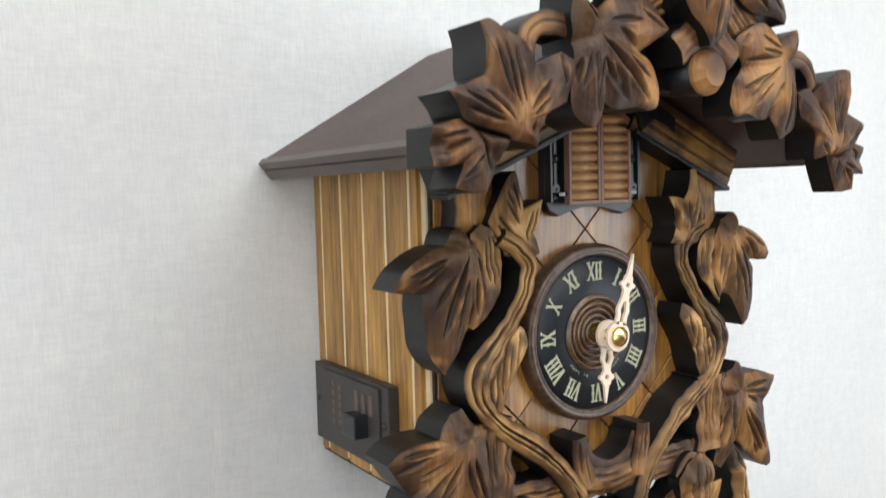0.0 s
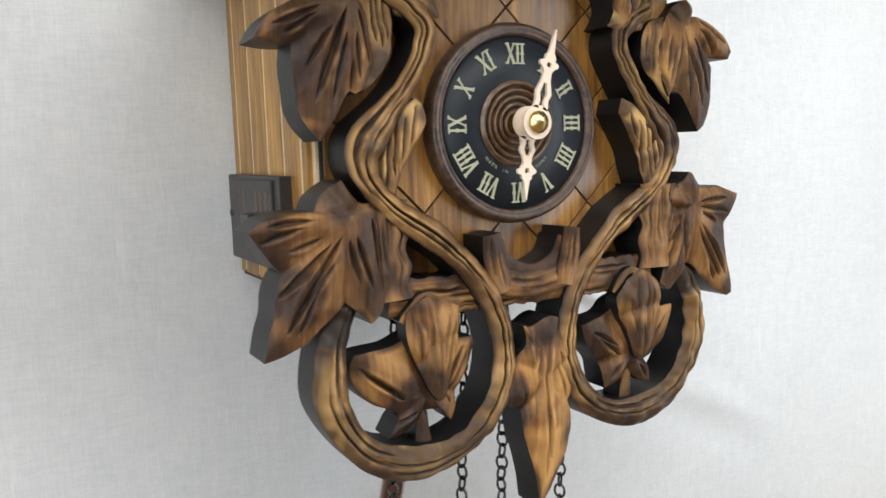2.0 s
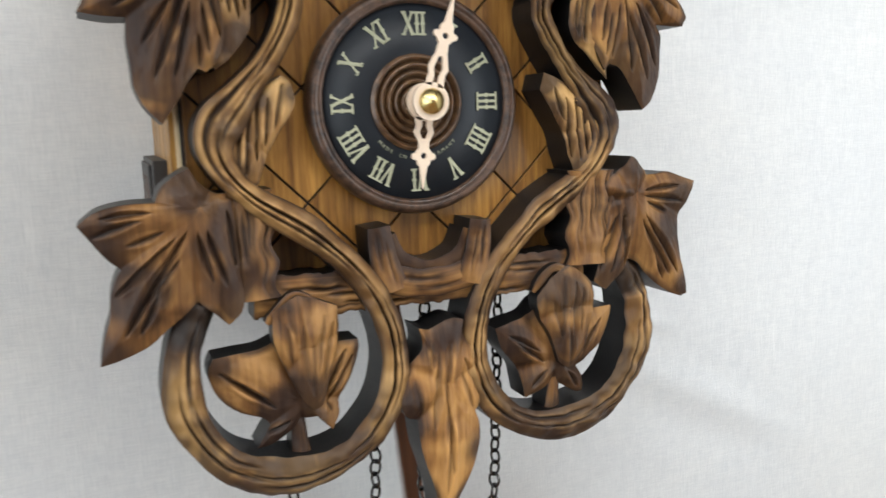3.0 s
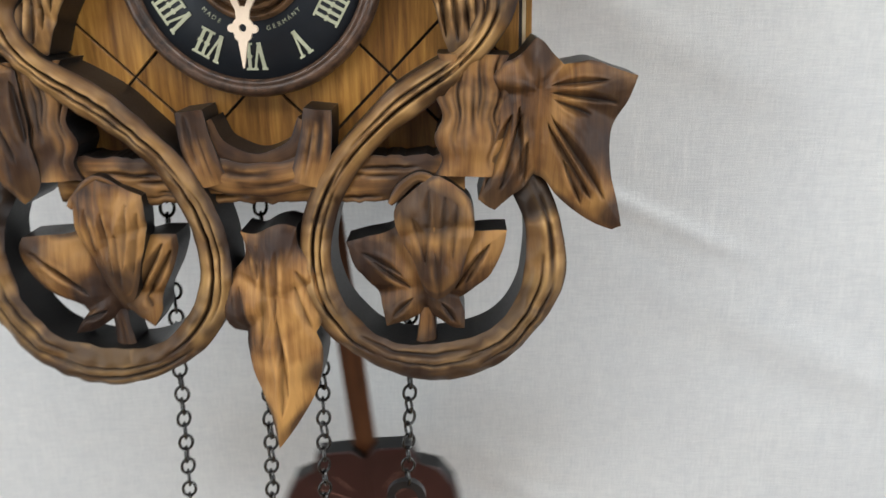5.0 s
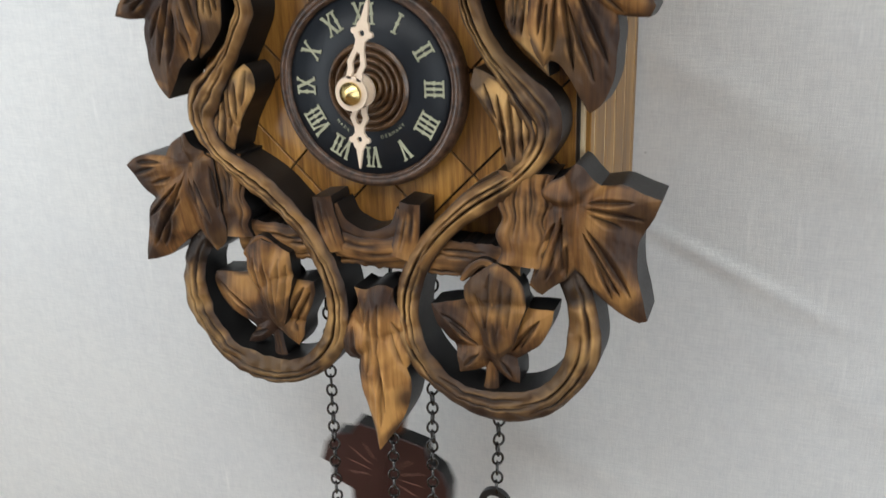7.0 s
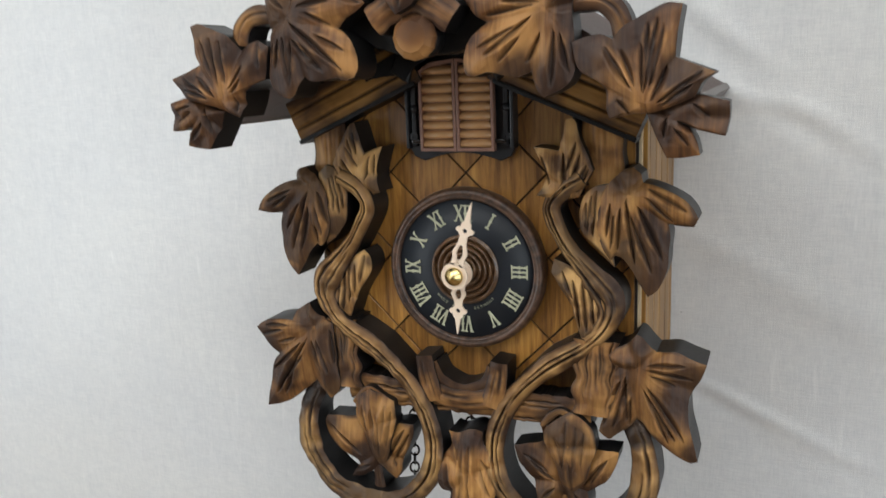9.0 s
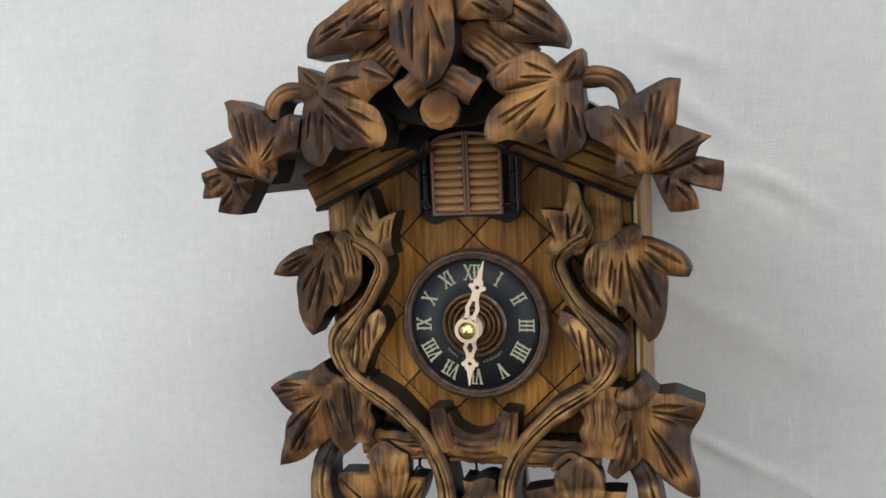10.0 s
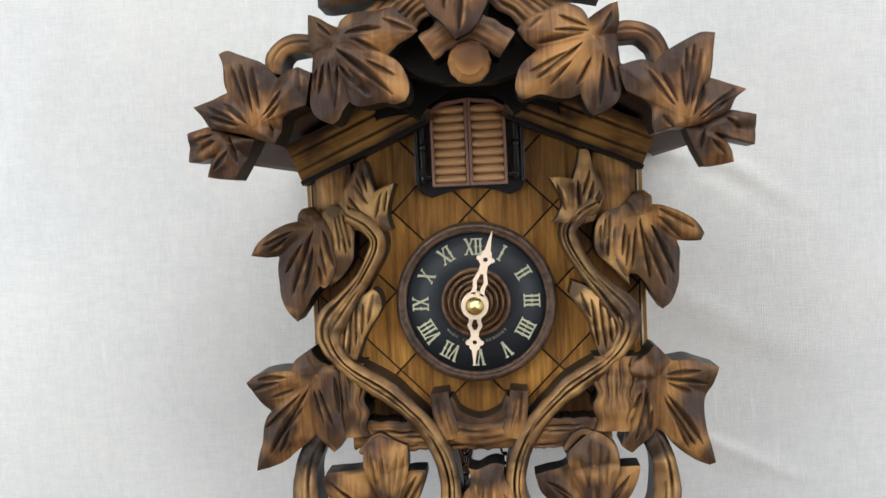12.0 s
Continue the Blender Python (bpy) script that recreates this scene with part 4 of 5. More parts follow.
PENDANT = dict(root=(3, -89.5), rim=-10,
    outline=[(-6, -70.5), (-2, -71.5), (2, -69.5), (6, -68.5), (9.5, -69.5), (9.5, -74.5), (12.5, -79.5), (14.5, -85.5), (15.5, -92.5), (15, -97.5), (13, -101), (14.5, -106), (14, -112.5), (11.5, -120.5), (6, -130), (-0.5, -139), (-1.5, -130), (-3.5, -121), (-6, -112.5), (-7, -105), (-7, -101), (-10.5, -99.5), (-12.5, -96), (-12, -89.5), (-9.5, -83), (-5.5, -78), (-5, -74.5)],
    cuts=[(0, -78.5, -2.5, -104.5), (4, -75.5, 2, -96), (8.5, -81.5, 15, -96.5), (8, -86.5, 12, -99.5), (-8, -86.5, -6, -99.5), (2.5, -96, 4, -121), (3.5, -103.5, 1.5, -127), (-2, -74.5, -2, -84)],
    scorch=[(3, -71.5, 4), (13.5, -113.5, 2.5), (-11.5, -98, 2)])
STRIP_L = dict(root=(-53.5, -10.5), rim=-7.8,
    outline=[(-63.5, -6), (-58.5, 0), (-52, 3), (-48, 6), (-44, 8.5), (-41.5, 6), (-40.5, 1), (-42.5, -3.5), (-46, -8.5), (-49.5, -14.5), (-52.5, -22.5), (-57.5, -24), (-63.5, -22.5), (-67, -14)],
    cuts=[(-56.5, -3, -58, -18.5), (-54, -0.5, -56, -20), (-51.5, 1, -52.5, -16), (-48.5, 2, -50, -11.5), (-44, 6.5, -47, -6.5)],
    scorch=[(-41, 3.5, 1.5), (-50.5, 1.5, 1.5), (-59, -19, 2)])
STRIP_R = dict(root=(54.5, -10.5), rim=-7.8,
    outline=[(41.5, 8.5), (45.5, 7), (50.5, 4.5), (56, 2.5), (62.5, -3.5), (67, -12), (65.5, -18.5), (60, -23.5), (53.5, -26.5), (50.5, -19), (48.5, -11.5), (46, -7), (43, -2), (40, 3)],
    cuts=[(49, 0.5, 51.5, -19.5), (52.5, 0, 54.5, -21), (56, -1, 57.5, -18.5), (59, -3.5, 60, -16), (45, 3.5, 49, -7.5)],
    scorch=[(42, 6.5, 2), (45, -3, 1.5), (55, -23, 2)])
VINE_CUTS = [(-0.1, 2.0, 0.2, -0.02, 0.16), (-0.5, 1.4, 0.16, 0.03, 0.13), (-0.45, 1.8, 0.2, 0.12, 0.27), (0.3, 1.2, 0.12, 0.14, 0.24), (0.12, 2.4, 0.15, 0.20, 0.46),
    (-0.3, 1.5, 0.12, 0.26, 0.42), (-0.12, 2.3, 0.16, 0.43, 0.66), (0.34, 1.3, 0.1, 0.46, 0.60), (0.5, 1.4, 0.18, 0.63, 0.76), (0.0, 1.2, 0.1, 0.66, 0.78), (0.15, 1.6, 0.12, 0.74, 0.90),
    (-0.45, 1.4, 0.14, 0.76, 0.88), (-0.3, 1.4, 0.2, 0.86, 0.97), (0.0, 4.2, 4.0, 0.93, 1.13)]
for side in (-1, 1):
    s = -side
    bm = bmesh.new()
    carve(bm, mirrored([(-59.5, 72), (-60, 56), (-60, 34)], s), band(8, 0.05, 1), -3.5, 5, (0, 0, 0), 1.2, furrows(6, 0.4, 3), 30, 30, 11)
    part("post", bm, [M["carved"], M["edge"]], clock, "carved bark strip")
    leaf("vine_leaf", clock, UPPER_L if s > 0 else UPPER_R, BACK, M["bark"], 1 + side, 1.2, 1.0)
    leaf("vine_leaf", clock, MIDDLE_L if s > 0 else MIDDLE_R, BACK, M["carved"], 12 + side)
    leaf("vine_leaf", clock, STRIP_L if s > 0 else STRIP_R, BACK, M["bark"], 90 + side, 1.2, 0.8)
    leaf("vine_leaf", clock, LOWER_L if s > 0 else LOWER_R, BACK if s > 0 else BACK + 2.5, M["umber"], 24 + side)
    bm = bmesh.new()
    carve(bm, mirrored([(-58.5, -24), (-58, -40), (-57.5, -56)], s), band(8.8, 0.12, 1), -9.2, 5, (0, 0, 0), 1.0, furrows(9, 1.5, 9), 30, 50, 12, 0.7)
    part("bark", bm, [M["umber"], M["edge"]], clock)
    leaf("bark", clock, BARK_L if s > 0 else BARK_R, BACK, M["bark"], 100 + side, 1.2, 0.5)
    bm = bmesh.new()
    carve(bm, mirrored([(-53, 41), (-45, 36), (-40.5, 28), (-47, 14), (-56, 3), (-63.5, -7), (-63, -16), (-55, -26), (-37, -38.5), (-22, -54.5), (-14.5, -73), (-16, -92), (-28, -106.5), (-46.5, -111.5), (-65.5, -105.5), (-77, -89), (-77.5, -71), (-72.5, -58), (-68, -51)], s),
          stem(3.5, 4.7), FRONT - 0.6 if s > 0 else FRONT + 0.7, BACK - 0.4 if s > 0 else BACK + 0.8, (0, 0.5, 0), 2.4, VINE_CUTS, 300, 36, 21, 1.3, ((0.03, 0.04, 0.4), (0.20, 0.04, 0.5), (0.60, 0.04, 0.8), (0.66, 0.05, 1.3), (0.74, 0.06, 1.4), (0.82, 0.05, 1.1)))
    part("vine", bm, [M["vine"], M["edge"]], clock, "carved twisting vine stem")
    ringed = leaf("vine_leaf", clock, RINGED_L if s > 0 else RINGED_R, BACK - 1, M["umber"], 36 + side, 1.4, 1.4)
    leaf("leaf_body", ringed, BODY_L if s > 0 else BODY_R, FRONT + 5, M["umber"], 48 + side, 2.2, 0.9, depth=0.45)
    bm = bmesh.new()
    carve(bm, mirrored([(-53, -63.5), (-48.5, -58.5), (-44, -55.8), (-39.5, -58.5), (-35.5, -63.5)], s), band(1.5, 0.1, 0.5), FRONT - 0.6, FRONT + 5, (0, 0.6, 0), 0.9, [(0.0, 0.5, 0.3, 0.1, 0.9)], 26, 8, 28, 0.3)
    part("hood", bm, [M["umber"], M["edge"]], ringed)
    bm = bmesh.new()
    carve(bm, mirrored([(-45, -95), (-44.5, -103), (-44, -110)], s), lambda u: 2.3 + 1.8 * u ** 3, -5.5, 4, (0, 0, 0), 1.5, [(0.2, 0.7, 0.2, 0.1, 0.8)], 20, 12, 13, 0.5, ((0.8, 0.4, 0.8),))
    for x, z in ((-50.0, -106.0), (-39.5, -106.6)):
        carve(bm, mirrored([(x, z), (x + 0.4, z - 2), (x + 0.6, z - 4.5)], s), band(1.7, 0.1, 0.7), -5.5, 2, (0, 0, 0), 1.4, (), 10, 8, 29, 0.3, ((0.5, 0.6, 0.8),))
    part("leaf_stalk", bm, [M["umber"], M["edge"]], clock)

bm = bmesh.new()
rnd = random.Random(61)
nicks = []
for k in range(34):
    u0 = rnd.uniform(-0.02, 0.9)
    nicks.append((rnd.uniform(-0.85, 0.85), rnd.uniform(0.8, 1.7), rnd.uniform(0.08, 0.16), u0, u0 + rnd.uniform(0.06, 0.16)))
carve(bm, [(-56, -56), (-28, -57), (0, -57), (28, -57), (56, -57)], lambda u: 6.4 + 1.0 * noise.noise(Vector((u * 24, 3.0, 8.0))) + 0.7 * noise.noise(Vector((u * 60, 1.0, 4.0))), -6.5, 4.6, (0, 0, 0), 1.0, nicks, 130, 30, 14, 0.7, ((0.2, 0.1, 0.6), (0.5, 0.12, 0.5), (0.82, 0.1, 0.6)))
part("cross_bar", bm, [M["umber"], M["edge"]], clock, "carved bark cross bar")
bm = bmesh.new()
carve(bm, [(-15, -54), (-7, -56), (0, -56.5), (7, -56), (15, -54)], band(4.6, 0.05, 1), -8.4, 4.1, (0, 0, 0), 1.0, [(0.3, 0.8, 0.2, 0.1, 0.6), (-0.3, 0.8, 0.2, 0.4, 0.95)], 30, 14, 25)
yoke = part("yoke", bm, [M["umber"], M["edge"]], clock, "U-shaped carved fork")
bm = bmesh.new()
carve(bm, [(-14.2, -41), (-10, -48.5), (0, -52.2), (10, -48.5), (14.2, -41)], band(2.8, 0.03, 1), -7.8, 4.0, (0, 0, 0), 0.4, (), 30, 8, 27, 0.35, ((0.5, 0.5, 0.7),))
part("hollow", bm, [M["umber"], M["edge"]], yoke)
for m in (-1, 1):
    bm = bmesh.new()
    carve(bm, [(m * 17.2, -37.5), (m * 16.2, -46), (m * 13.5, -58)], lambda u: 3.7 + 1.6 * u, -9, 4.2, (0, 0, 0), 1.0, [(0.3 * m, 0.9, 0.25, 0.05, 0.7), (-0.3 * m, 0.7, 0.12, 0.2, 0.9)], 24, 20, 15, 0.5, ((0.0, 0.3, 1.0),))
    part("fork_arm", bm, [M["umber"], M["edge"]], yoke)
leaf("pendant_leaf", clock, PENDANT, 3.5, M["carved"], 60, 2.4, 1.2, depth=0.5)

# ---- carved crown on the roof front ----
CF, CB = -47.0, -36.0
OUTER_L = dict(root=(-77.5, 76), rim=-51.5,
    outline=[(-90.5, 104), (-87, 105), (-83, 103.5), (-78, 101.5), (-74.5, 100), (-71, 96.5), (-69, 94), (-65, 96), (-60.5, 97.5), (-55.5, 95), (-57, 88.5), (-58.5, 83), (-63, 81.5), (-67, 79), (-68.5, 74), (-71, 69), (-74.5, 70.5), (-78.5, 71.5), (-82, 73), (-88.5, 74.5), (-95.5, 76.5), (-98.5, 81), (-101.5, 84.5), (-95.5, 86.5), (-88.5, 89.5), (-89, 93), (-89, 99)],
    cuts=[(-85.5, 99, -80.5, 84), (-82, 99.5, -78, 81.5), (-78, 98, -75.5, 82), (-89, 85, -80.5, 77), (-95.5, 84.5, -85, 78.5), (-95.5, 80, -84, 76.5), (-67, 88.5, -74, 80), (-68, 83.5, -73, 78.5), (-72, 76.5, -71, 71), (-60.5, 96.5, -60, 87.5)],
    scorch=[(-95.5, 82.5, 3.5), (-73, 94, 3.5), (-58.5, 86.5, 2.5), (-90, 104.5, 2), (-70, 71.5, 2)])
CORNER_L = dict(root=(-88.5, 70.5), rim=-49.5,
    outline=[(-105.5, 75), (-101.5, 76), (-96.5, 77), (-90.5, 74.5), (-84, 72.5), (-79, 71.5), (-83, 64.5), (-88, 56.5), (-93.5, 57), (-98.5, 58), (-97, 62), (-95.5, 65.5), (-100.5, 64), (-105.5, 64), (-105.5, 69.5)],
    cuts=[(-102, 67.5, -94, 71.5), (-89, 73.5, -86, 62.5), (-96, 60.5, -89.5, 67.5), (-103, 72, -95, 74)],
    scorch=[(-84, 68, 5.5), (-105, 69, 2.5), (-93.5, 61, 3)])
BROAD_L = dict(root=(-46, 104.5), rim=-51,
    outline=[(-55.5, 116.5), (-51.5, 115), (-47.5, 112.5), (-45, 111.5), (-43, 114), (-40, 116), (-36.5, 116.5), (-31, 116.5), (-24.5, 117.5), (-19.5, 113.5), (-14.5, 108), (-18, 105.5), (-22, 103.5), (-26.5, 100), (-23.5, 98), (-21, 95), (-19, 89.5), (-19, 85.5), (-20.5, 82.5), (-24.5, 81.5), (-28.5, 82.5), (-33, 82), (-36, 81.5), (-39.5, 82), (-42, 83.5), (-44, 80.5), (-46, 77), (-48, 75.5), (-51.5, 76.5), (-55, 79), (-56.5, 82.5), (-56.5, 86.5), (-55.5, 93), (-55, 101), (-56, 108.5)],
    cuts=[(-41.5, 108.5, -28, 109.5), (-39, 106.5, -29, 101.5), (-45, 102.5, -25, 85), (-44.5, 97, -35, 85.5), (-41, 95, -33.5, 84.5), (-48.5, 98, -48, 83.5), (-45, 96.5, -47, 80), (-50.5, 97.5, -53, 87), (-52, 113, -47, 108), (-34, 98, -23.5, 92), (-27, 113, -16, 108), (-53, 96, -54.5, 88.5)],
    scorch=[(-55, 100, 4), (-52.5, 81, 4.5), (-38, 86, 3.5), (-54, 113.5, 3), (-35.5, 116, 2)])
BROAD_R = dict(root=(50, 102), rim=-48,
    outline=[(59, 114.5), (55.5, 113.5), (51, 111), (48.5, 109.5), (46, 113), (42, 115), (39, 115.5), (35, 114.5), (30.5, 112.5), (27, 111), (24, 109), (22, 106.5), (25, 102), (29, 99), (26, 96.5), (22.5, 93), (20.5, 86.5), (21.5, 82), (24, 81), (29.5, 82.5), (35.5, 81), (40, 80.5), (44.5, 82), (45.5, 79), (47, 75.5), (49, 73.5), (54, 75.5), (57.5, 78), (59.5, 82.5), (59.5, 89.5), (59, 96.5), (58.5, 103), (59.5, 108)],
    cuts=[(37.5, 111, 47.5, 106), (35.5, 105.5, 48, 104.5), (29, 101, 47, 103.5), (28.5, 88, 45.5, 100), (26.5, 91, 39.5, 97), (33.5, 85.5, 41.5, 93.5), (43, 85, 48.5, 94.5), (53, 95, 51, 76), (55, 94, 57.5, 81.5), (53, 104, 56.5, 110.5), (31.5, 111, 26, 106.5)],
    scorch=[(57.5, 103, 3.5), (50.5, 111, 2.5), (55, 79.5, 4), (39, 82, 3), (59, 86.5, 2.5)])
OUTER_R = dict(root=(82, 70.5), rim=-48.5,
    outline=[(93.5, 101), (88.5, 101.5), (83.5, 99.5), (79.5, 97.5), (75, 95), (71.5, 91.5), (68, 93), (63.5, 92.5), (58.5, 91), (60, 84.5), (61.5, 81.5), (64.5, 80), (68.5, 77), (70, 74.5), (70, 69), (71, 66), (74, 66.5), (78.5, 67.5), (82.5, 67.5), (87.5, 68.5), (94.5, 71), (98, 73), (100, 77), (104, 80), (99, 82), (91.5, 85), (92, 89.5), (92.5, 94.5)],
    cuts=[(74, 88, 79, 76.5), (69, 89.5, 78, 75.5), (83, 95.5, 82.5, 83), (86, 97, 82, 74.5), (88.5, 95, 84, 76), (89, 82.5, 84.5, 71.5), (100, 80.5, 86.5, 71), (81, 89.5, 81.5, 75), (73.5, 72, 77.5, 67.5), (97, 76.5, 87.5, 70)],
    scorch=[(94, 78.5, 4), (76, 93.5, 3), (65.5, 84, 3), (72, 68, 2)])
CORNER_R = dict(root=(89.5, 66.5), rim=-46,
    outline=[(108, 71), (103.5, 72), (98.5, 73), (92.5, 71), (87, 68.5), (82.5, 67.5), (85.5, 60), (89, 53), (93.5, 53), (99.5, 54), (98.5, 58.5), (96, 63), (101, 61.5), (107, 60), (108, 65.5)],
    cuts=[(97, 70.5, 102.5, 66), (91.5, 62.5, 96, 57), (89, 66, 88, 59.5), (92.5, 65, 99.5, 61)],
    scorch=[(89.5, 69, 3.5), (87.5, 61, 3), (106.5, 70.5, 2)])
WING_L = dict(root=(-23, 133.5), rim=-49.5,
    outline=[(-52, 119.5), (-51.5, 125), (-47.5, 131.5), (-40, 136), (-33.5, 140), (-25, 144.5), (-14.5, 142.5), (-12.5, 134.5), (-14, 128.5), (-25, 121.5), (-30, 121), (-36, 120), (-42, 119.5), (-48.5, 119)],
    cuts=[(-45.5, 128, -30.5, 135), (-35.5, 125.5, -21, 130.5), (-28.5, 127.5, -16, 133), (-47.5, 123.5, -35.5, 129)],
    scorch=[(-39.5, 121.5, 6), (-49.5, 120.5, 2)])
WING_R = dict(root=(28.5, 131), rim=-47.5,
    outline=[(52.5, 116), (53.5, 119.5), (51, 126), (47, 131.5), (42.5, 136), (33, 139.5), (23, 137), (21.5, 130.5), (25, 124.5), (30, 120.5), (35.5, 118.5), (43, 118), (48.5, 117)],
    cuts=[(33, 133, 50, 120.5), (30.5, 126.5, 40, 120.5), (33, 136, 46.5, 128.5)],
    scorch=[(41, 121.5, 5.5), (51.5, 117.5, 1.5)])
INNER_WING_L = dict(root=(-18, 136.5), rim=-53,
    outline=[(-32, 128), (-33, 131.5), (-30, 135.5), (-24, 140.5), (-16.5, 144), (-10, 140), (-10, 132.5), (-13, 128.5), (-20, 127.5), (-25.5, 128)],
    cuts=[(-29, 131.5, -18, 138), (-24.5, 130, -15, 134.5)],
    scorch=[(-29, 130, 3.5)])
CENTRE = dict(root=(0.5, 139.5), rim=-56.5,
    outline=[(-0.5, 103), (-4.5, 108.5), (-10, 114), (-13, 121), (-13.5, 129.5), (-12.5, 137.5), (-7.5, 145.5), (0.5, 149), (8, 144), (12, 135.5), (12.5, 125), (12, 117.5), (9.5, 111.5), (5.5, 106)],
    cuts=[(-2.5, 133.5, -4, 113), (4, 133.5, 9, 116.5), (3.5, 123.5, 1, 105), (-8, 133, -7, 118)],
    scorch=[(-10.5, 125, 3), (10.5, 123, 2)])
PEAK = dict(root=(-1, 148), rim=-52.0, outline=[(-16, 144), (-18, 154), (-9, 158), (0, 168), (9, 158), (18, 154), (16, 144), (8, 139), (-8, 139)],
    cuts=[(-2, 152, -1, 164), (3, 151, 14, 153), (-4, 151, -15, 152)], scorch=[(0, 166, 4)])
INNER_WING_R = dict(root=(23, 136), rim=-52.0, outline=[(34, 128.5), (34, 137), (30, 144), (20, 146), (12, 140), (12, 129), (16, 128), (22, 128), (29, 126.5)],
    cuts=[(30, 131, 22, 137), (27, 129, 19, 134)], scorch=[(31, 130, 4)])
crown_parts = set(clock.children)
for side in (-1, 1):
    s = -side
    bm = bmesh.new()
    carve(bm, mirrored([(-12, 128), (-22, 121), (-34, 111)], s), band(9.0, 0.05, 1), CF + 3, CB + 1, (0, 0, 0), 1.0, furrows(6, 1.3, 17), 26, 30, 17)
    part("twig", bm, [M["crown"], M["edge"]], clock)
    bm = bmesh.new()
    carve(bm, mirrored([(-1, 110.5), (-9, 106.5), (-16.5, 101.5)], s), band(5.4, 0.05, 1), CF - 3, CB + 1, (0, 0, 0), 1.6, furrows(3, 0.5, 18), 22, 20, 18)
    part("twig", bm, [M["crown"], M["edge"]], clock)
leaf("crown_leaf", clock, PEAK, CB, M["crown"], 84, 1.8, 1.0)
bm = bmesh.new()
add_lathe(bm, [(8.0, -48.5), (8.1, -50), (7.4, -51.4), (5.4, -53.5), (0, -54.0)], 12, (0.5, 96), smooth=False)
backing = bmesh.new()
add_prism(backing, [(-30, 100), (-20, 93), (-9, 90), (9, 90), (20, 93), (30, 100), (26, 116), (0, 124), (-26, 116)], -38, -29, 0, 0.5)
add_lathe(backing, [(6.8, -36), (7.9, -48.6), (0, -48.6)], 20, (0.5, 96))
part("crown_backing", backing, M["edge"], clock, "black stained backing of the crown carving")
part("peg", bm, M["crown"], clock, "blunt carved peg under the ridge")

# the crown was fixed a little askew
for piece in set(clock.children) - crown_parts:
    middle = sum(v.co.x for v in piece.data.vertices) / len(piece.data.vertices)
    piece.matrix_basis = pose((1.8 if middle < -0.004 else -1.2 if middle > 0.004 else 0.6) * MM, -2.0 * MM, -0.6 * MM, 0, 0.8, 1.8)

for seed, (shape, swell) in enumerate(((OUTER_L, 2.0), (OUTER_R, 2.0), (CORNER_L, 1.4), (CORNER_R, 1.4), (BROAD_L, 2.2), (BROAD_R, 2.2), (WING_L, 2.0), (WING_R, 2.0), (INNER_WING_L, 1.6), (INNER_WING_R, 1.6), (CENTRE, 2.8))):
    leaf("crown_leaf", clock, shape, CB, M["crown"], 70 + seed, swell)
for path, depth in (([(-71, 96), (-70, 102), (-66, 106), (-60, 107), (-53, 106)], CF - 0.5), ([(56, 104), (64, 104.5), (69, 103), (73, 99), (75, 93)], CF + 2.0)):
    bm = bmesh.new()
    carve(bm, path, band(3.6, 0.04, 1), depth, CB + 1, (0, 0, 0), 1.2, [(0.1, 1.2, 0.2, 0.05, 0.95)], 36, 14, 16)
    part("tendril", bm, [M["crown"], M["edge"]], clock)

# ---- switch box on the side ----
box = new("switch_box")
box.parent = clock
bm = bmesh.new()
add_box(bm, -79.5, -74, 27, 93, -49, -15.5, 0.5)
part("box_body", bm, M["boxgrey"], box, "dark grey plastic box")
bm = bmesh.new()
add_box(bm, -80.6, -79.3, 33, 83, -47.5, -17, 0.4)
plate = part("cover_plate", bm, M["boxgrey"], box, "dark cover plate with faded print")
bm = bmesh.new()
for k in range(5):
    add_box(bm, -80.75, -80.5, 71 - k * 0.0, 74.0, -23 - k * 4.0, -20.5 - k * 4.0)
    add_box(bm, -80.75, -80.5, 65.0, 68.0, -24 - k * 3.6, -21.5 - k * 3.6)
for k in range(3):
    add_box(bm, -80.75, -80.5, 50 - k * 6.0, 53.0 - k * 6.0, -29, -21.0)
part("print", bm, M["print"], box, "faded unreadable print")
bm = bmesh.new()
add_box(bm, -86.5, -80, 42, 53, -38, -29, 0.8)
part("switch_knob", bm, M["black"], box, "black switch knob")
for y, z in ((90, -31), (30.5, -31)):
    bm = bmesh.new()
    add_lathe(bm, [(1.5, 0), (1.4, -0.8), (0, -1.1)], 16)
    part("screw", bm, M["black"], box, at=pose(-79.4 * MM, y * MM, z * MM, 0, 0, -90))

# ---- chains ----
def link_mesh():
    bm = bmesh.new()
    n, m, r = 20, 8, 0.55
    rings = []
    for i in range(n):
        a = 2 * math.pi * i / n
        cx, cz = 2.2 * math.cos(a), 2.85 * math.sin(a)
        d = Vector((math.cos(a) / 2.2, 0, math.sin(a) / 2.85)).normalized()
        rings.append([bm.verts.new((Vector((cx, 0, cz)) + d * r * math.cos(2 * math.pi * j / m) + Vector((0, r * math.sin(2 * math.pi * j / m), 0))) * MM) for j in range(m)])
    for a, b in zip(rings, rings[1:] + rings[:1]):
        for j in range(m):
            bm.faces.new((a[j], a[(j + 1) % m], b[(j + 1) % m], b[j])).smooth = True
    return mesh_of(bm, "link", [M["steel"]])


LINK = link_mesh()
PITCH = 4.75


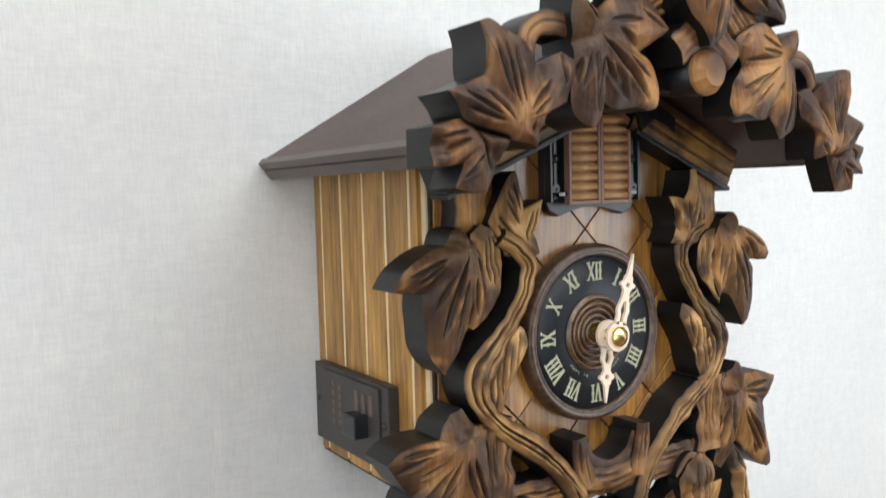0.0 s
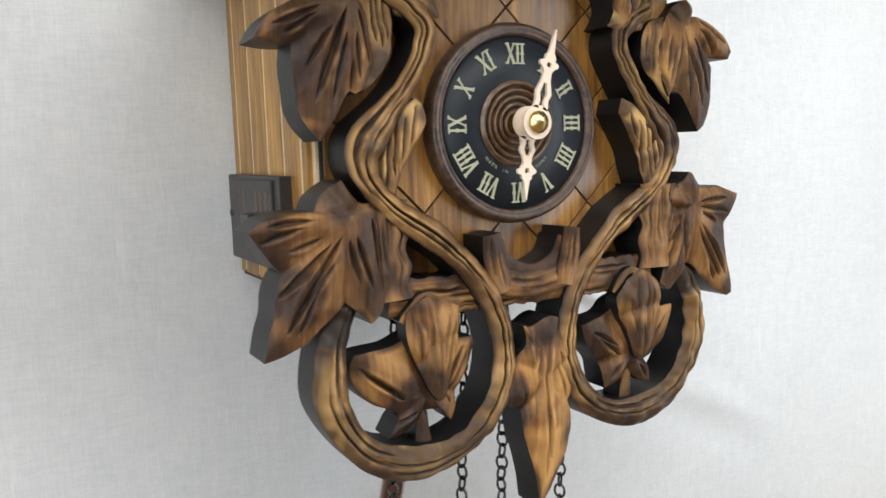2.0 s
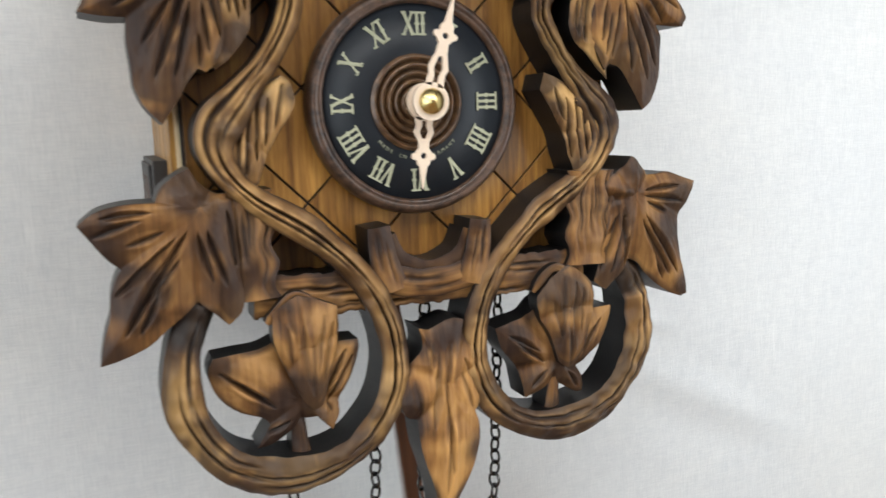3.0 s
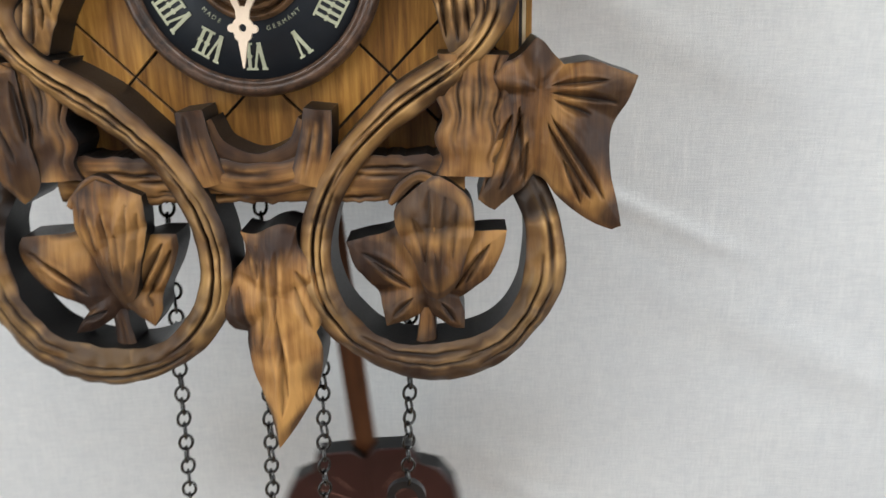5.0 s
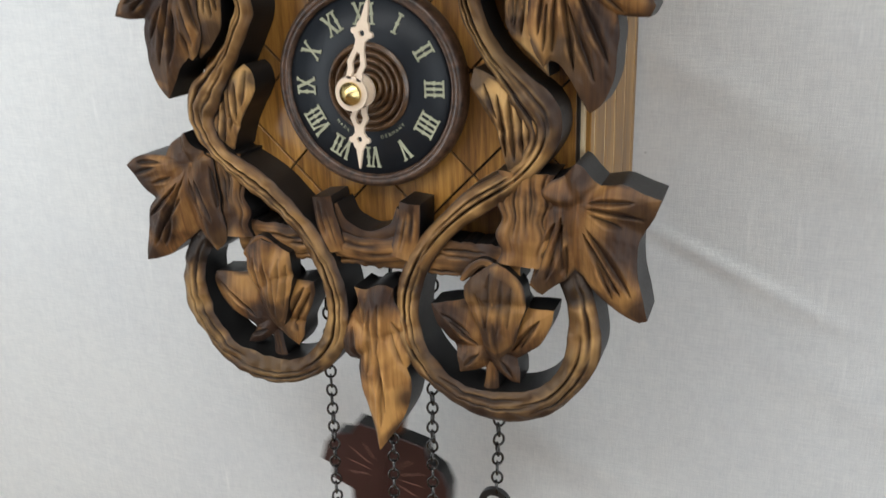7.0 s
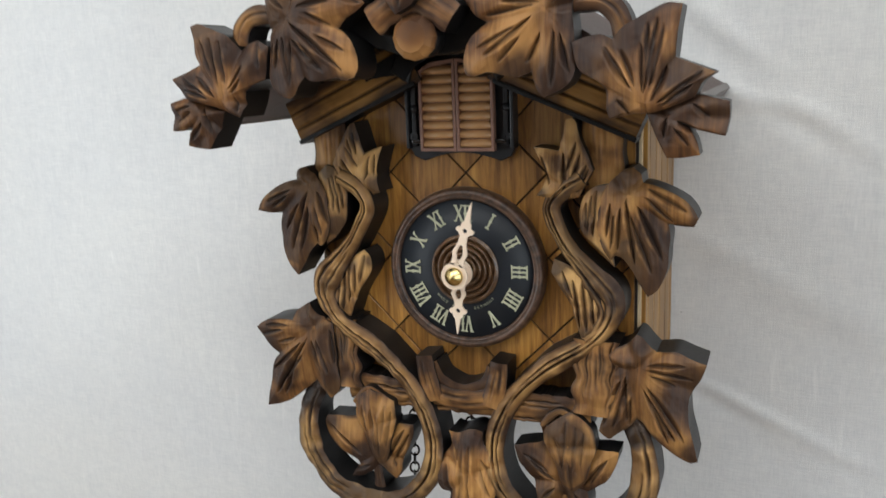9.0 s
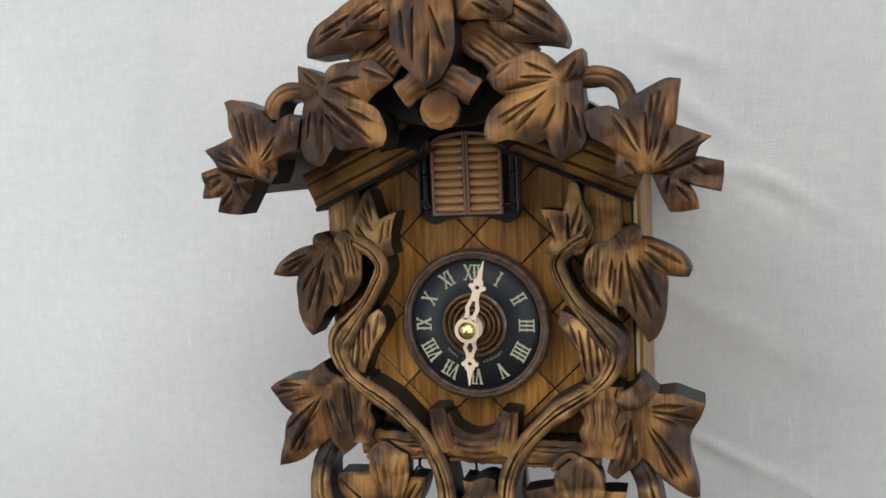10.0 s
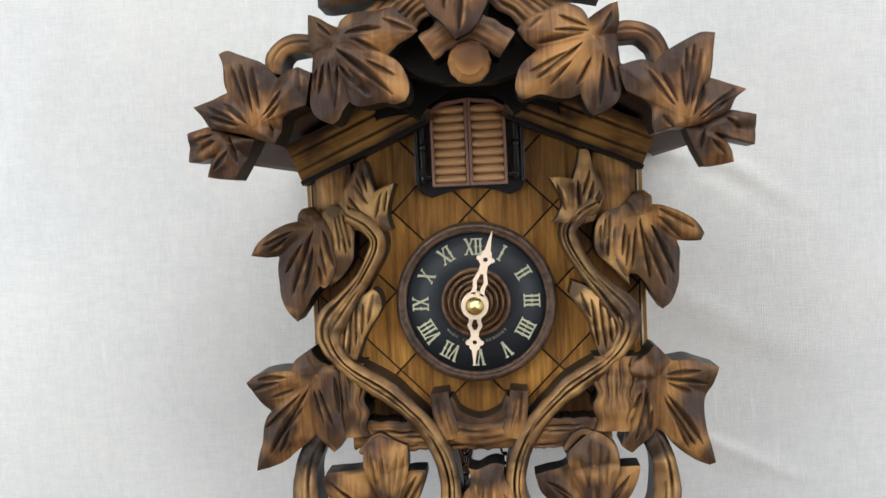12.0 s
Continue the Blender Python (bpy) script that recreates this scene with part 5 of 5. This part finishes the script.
def chain(x, y, top, bottom, seed):
    rnd = random.Random(seed)
    ch = tagged(new("chain"), "blackened steel link chain hanging from the clock", "chain", "clock chains")
    ch.location = (x * MM, y * MM, HUB[2] + top * MM)
    k, z = 0, 0.0
    while top + z > bottom:
        ob = new("link", LINK)
        ob.parent = ch
        ob.matrix_basis = pose(z * 0.045 * MM + rnd.uniform(-0.15, 0.15) * MM, rnd.uniform(-0.15, 0.15) * MM, z * MM, 0, rnd.uniform(-3, 3), (0 if k % 2 else 90) + 25 + rnd.uniform(-14, 14))
        z -= PITCH
        k += 1
    return ch


CHAIN_Y = 26
chain(-38.5, CHAIN_Y, -59, -290, 1)
chain(-8.5, CHAIN_Y, -59, -290, 2)
chain(10.3, CHAIN_Y, -59, -290, 3)
chain(40.0, CHAIN_Y, -59, -176, 4)
hook = tagged(new("chain_hook"), "black iron ring hook at the end of a chain", "hook")
hook.location = (34.0 * MM, CHAIN_Y * MM, HUB[2] - 181.0 * MM)
bm = bmesh.new()
annulus(bm, 0, 0, 4.1, 7.0, -1.3, 1.3, 32)
part("ring", bm, M["iron"], hook)
bm = bmesh.new()
add_prism(bm, [(-2.8, -5.4), (2.8, -5.4), (2.2, -8.5), (5.2, -11.0), (5.8, -16), (-5.8, -16), (-5.2, -11.0), (-2.2, -8.5)], -2.0, 2.0, 0, 0.5)
part("shank", bm, M["iron"], hook)
bm = bmesh.new()
add_prism(bm, [(5.5, -17), (8.2, -9.5), (9.6, -9.2), (9.2, -12.5), (7.6, -19), (4, -22), (-4.2, -20), (-4.2, -16), (3, -17)], -1.4, 1.4, 0, 0.4)
part("claw", bm, M["iron"], hook)

# ---- pendulum ----
PIVOT = (1.3, 60.0, -20.0)
pendulum = tagged(new("pendulum"), "reddish brown wooden pendulum with a carved leaf bob, swinging", "pendulum")
bm = bmesh.new()
add_box(bm, -4.5, 4.5, -1.5, 1.5, -187, -2, 0.4)
part("rod", bm, M["rod"], pendulum, "reddish brown wooden rod")
bm = bmesh.new()
BOB = [(0, 22), (5, 27), (20, 26.5), (22, 19), (31, 16), (36.5, 8), (38, -3), (29.5, -2.5), (30, -12), (17, -12.5), (15.5, -24), (10, -35), (0, -47)]
BOB = [(x * 0.93, z) for x, z in BOB]
outline = BOB + [(-x, z) for x, z in BOB[-2:0:-1]]
add_prism(bm, [(x, z - 187) for x, z in outline[::-1]], -6.5, 2.5, 0, 0.6, 1)
bob = part("bob", bm, [M["bob"], M["edge"]], pendulum, "dark red-brown leaf-shaped bob")
bm = bmesh.new()
for a, r0, r1 in ((25, 9, 22), (5, 9, 20), (-16, 9, 19), (48, 10, 19)):
    for s in (-1, 1):
        c, d = math.cos(radians(a)) * s, math.sin(radians(a))
        bar_shape(bm, c * r0, d * r0 - 185, c * r1, d * r1 - 185, 0.5, -6.5, 0.12)
part("vein", bm, M["scratch"], bob, "pale cut veins")
bm = bmesh.new()
bar_shape(bm, 0, -170, 0, -227, 1.6, -6.5, 0.5)
part("midrib", bm, M["bob"], bob)


def motions():
    rows = []
    period, middle, swing = 0.834, 5.66, 14.9
    n = int(12.0 / 0.0675) + 1
    for i in range(n + 1):
        t = 12.0 * i / n
        a = swing * math.cos(2 * math.pi * (t - middle) / period)
        rows.append((t, pose(PIVOT[0] * MM, PIVOT[1] * MM, HUB[2] + PIVOT[2] * MM, 0, -a, 0)))
    walk(pendulum, rows)


motions()
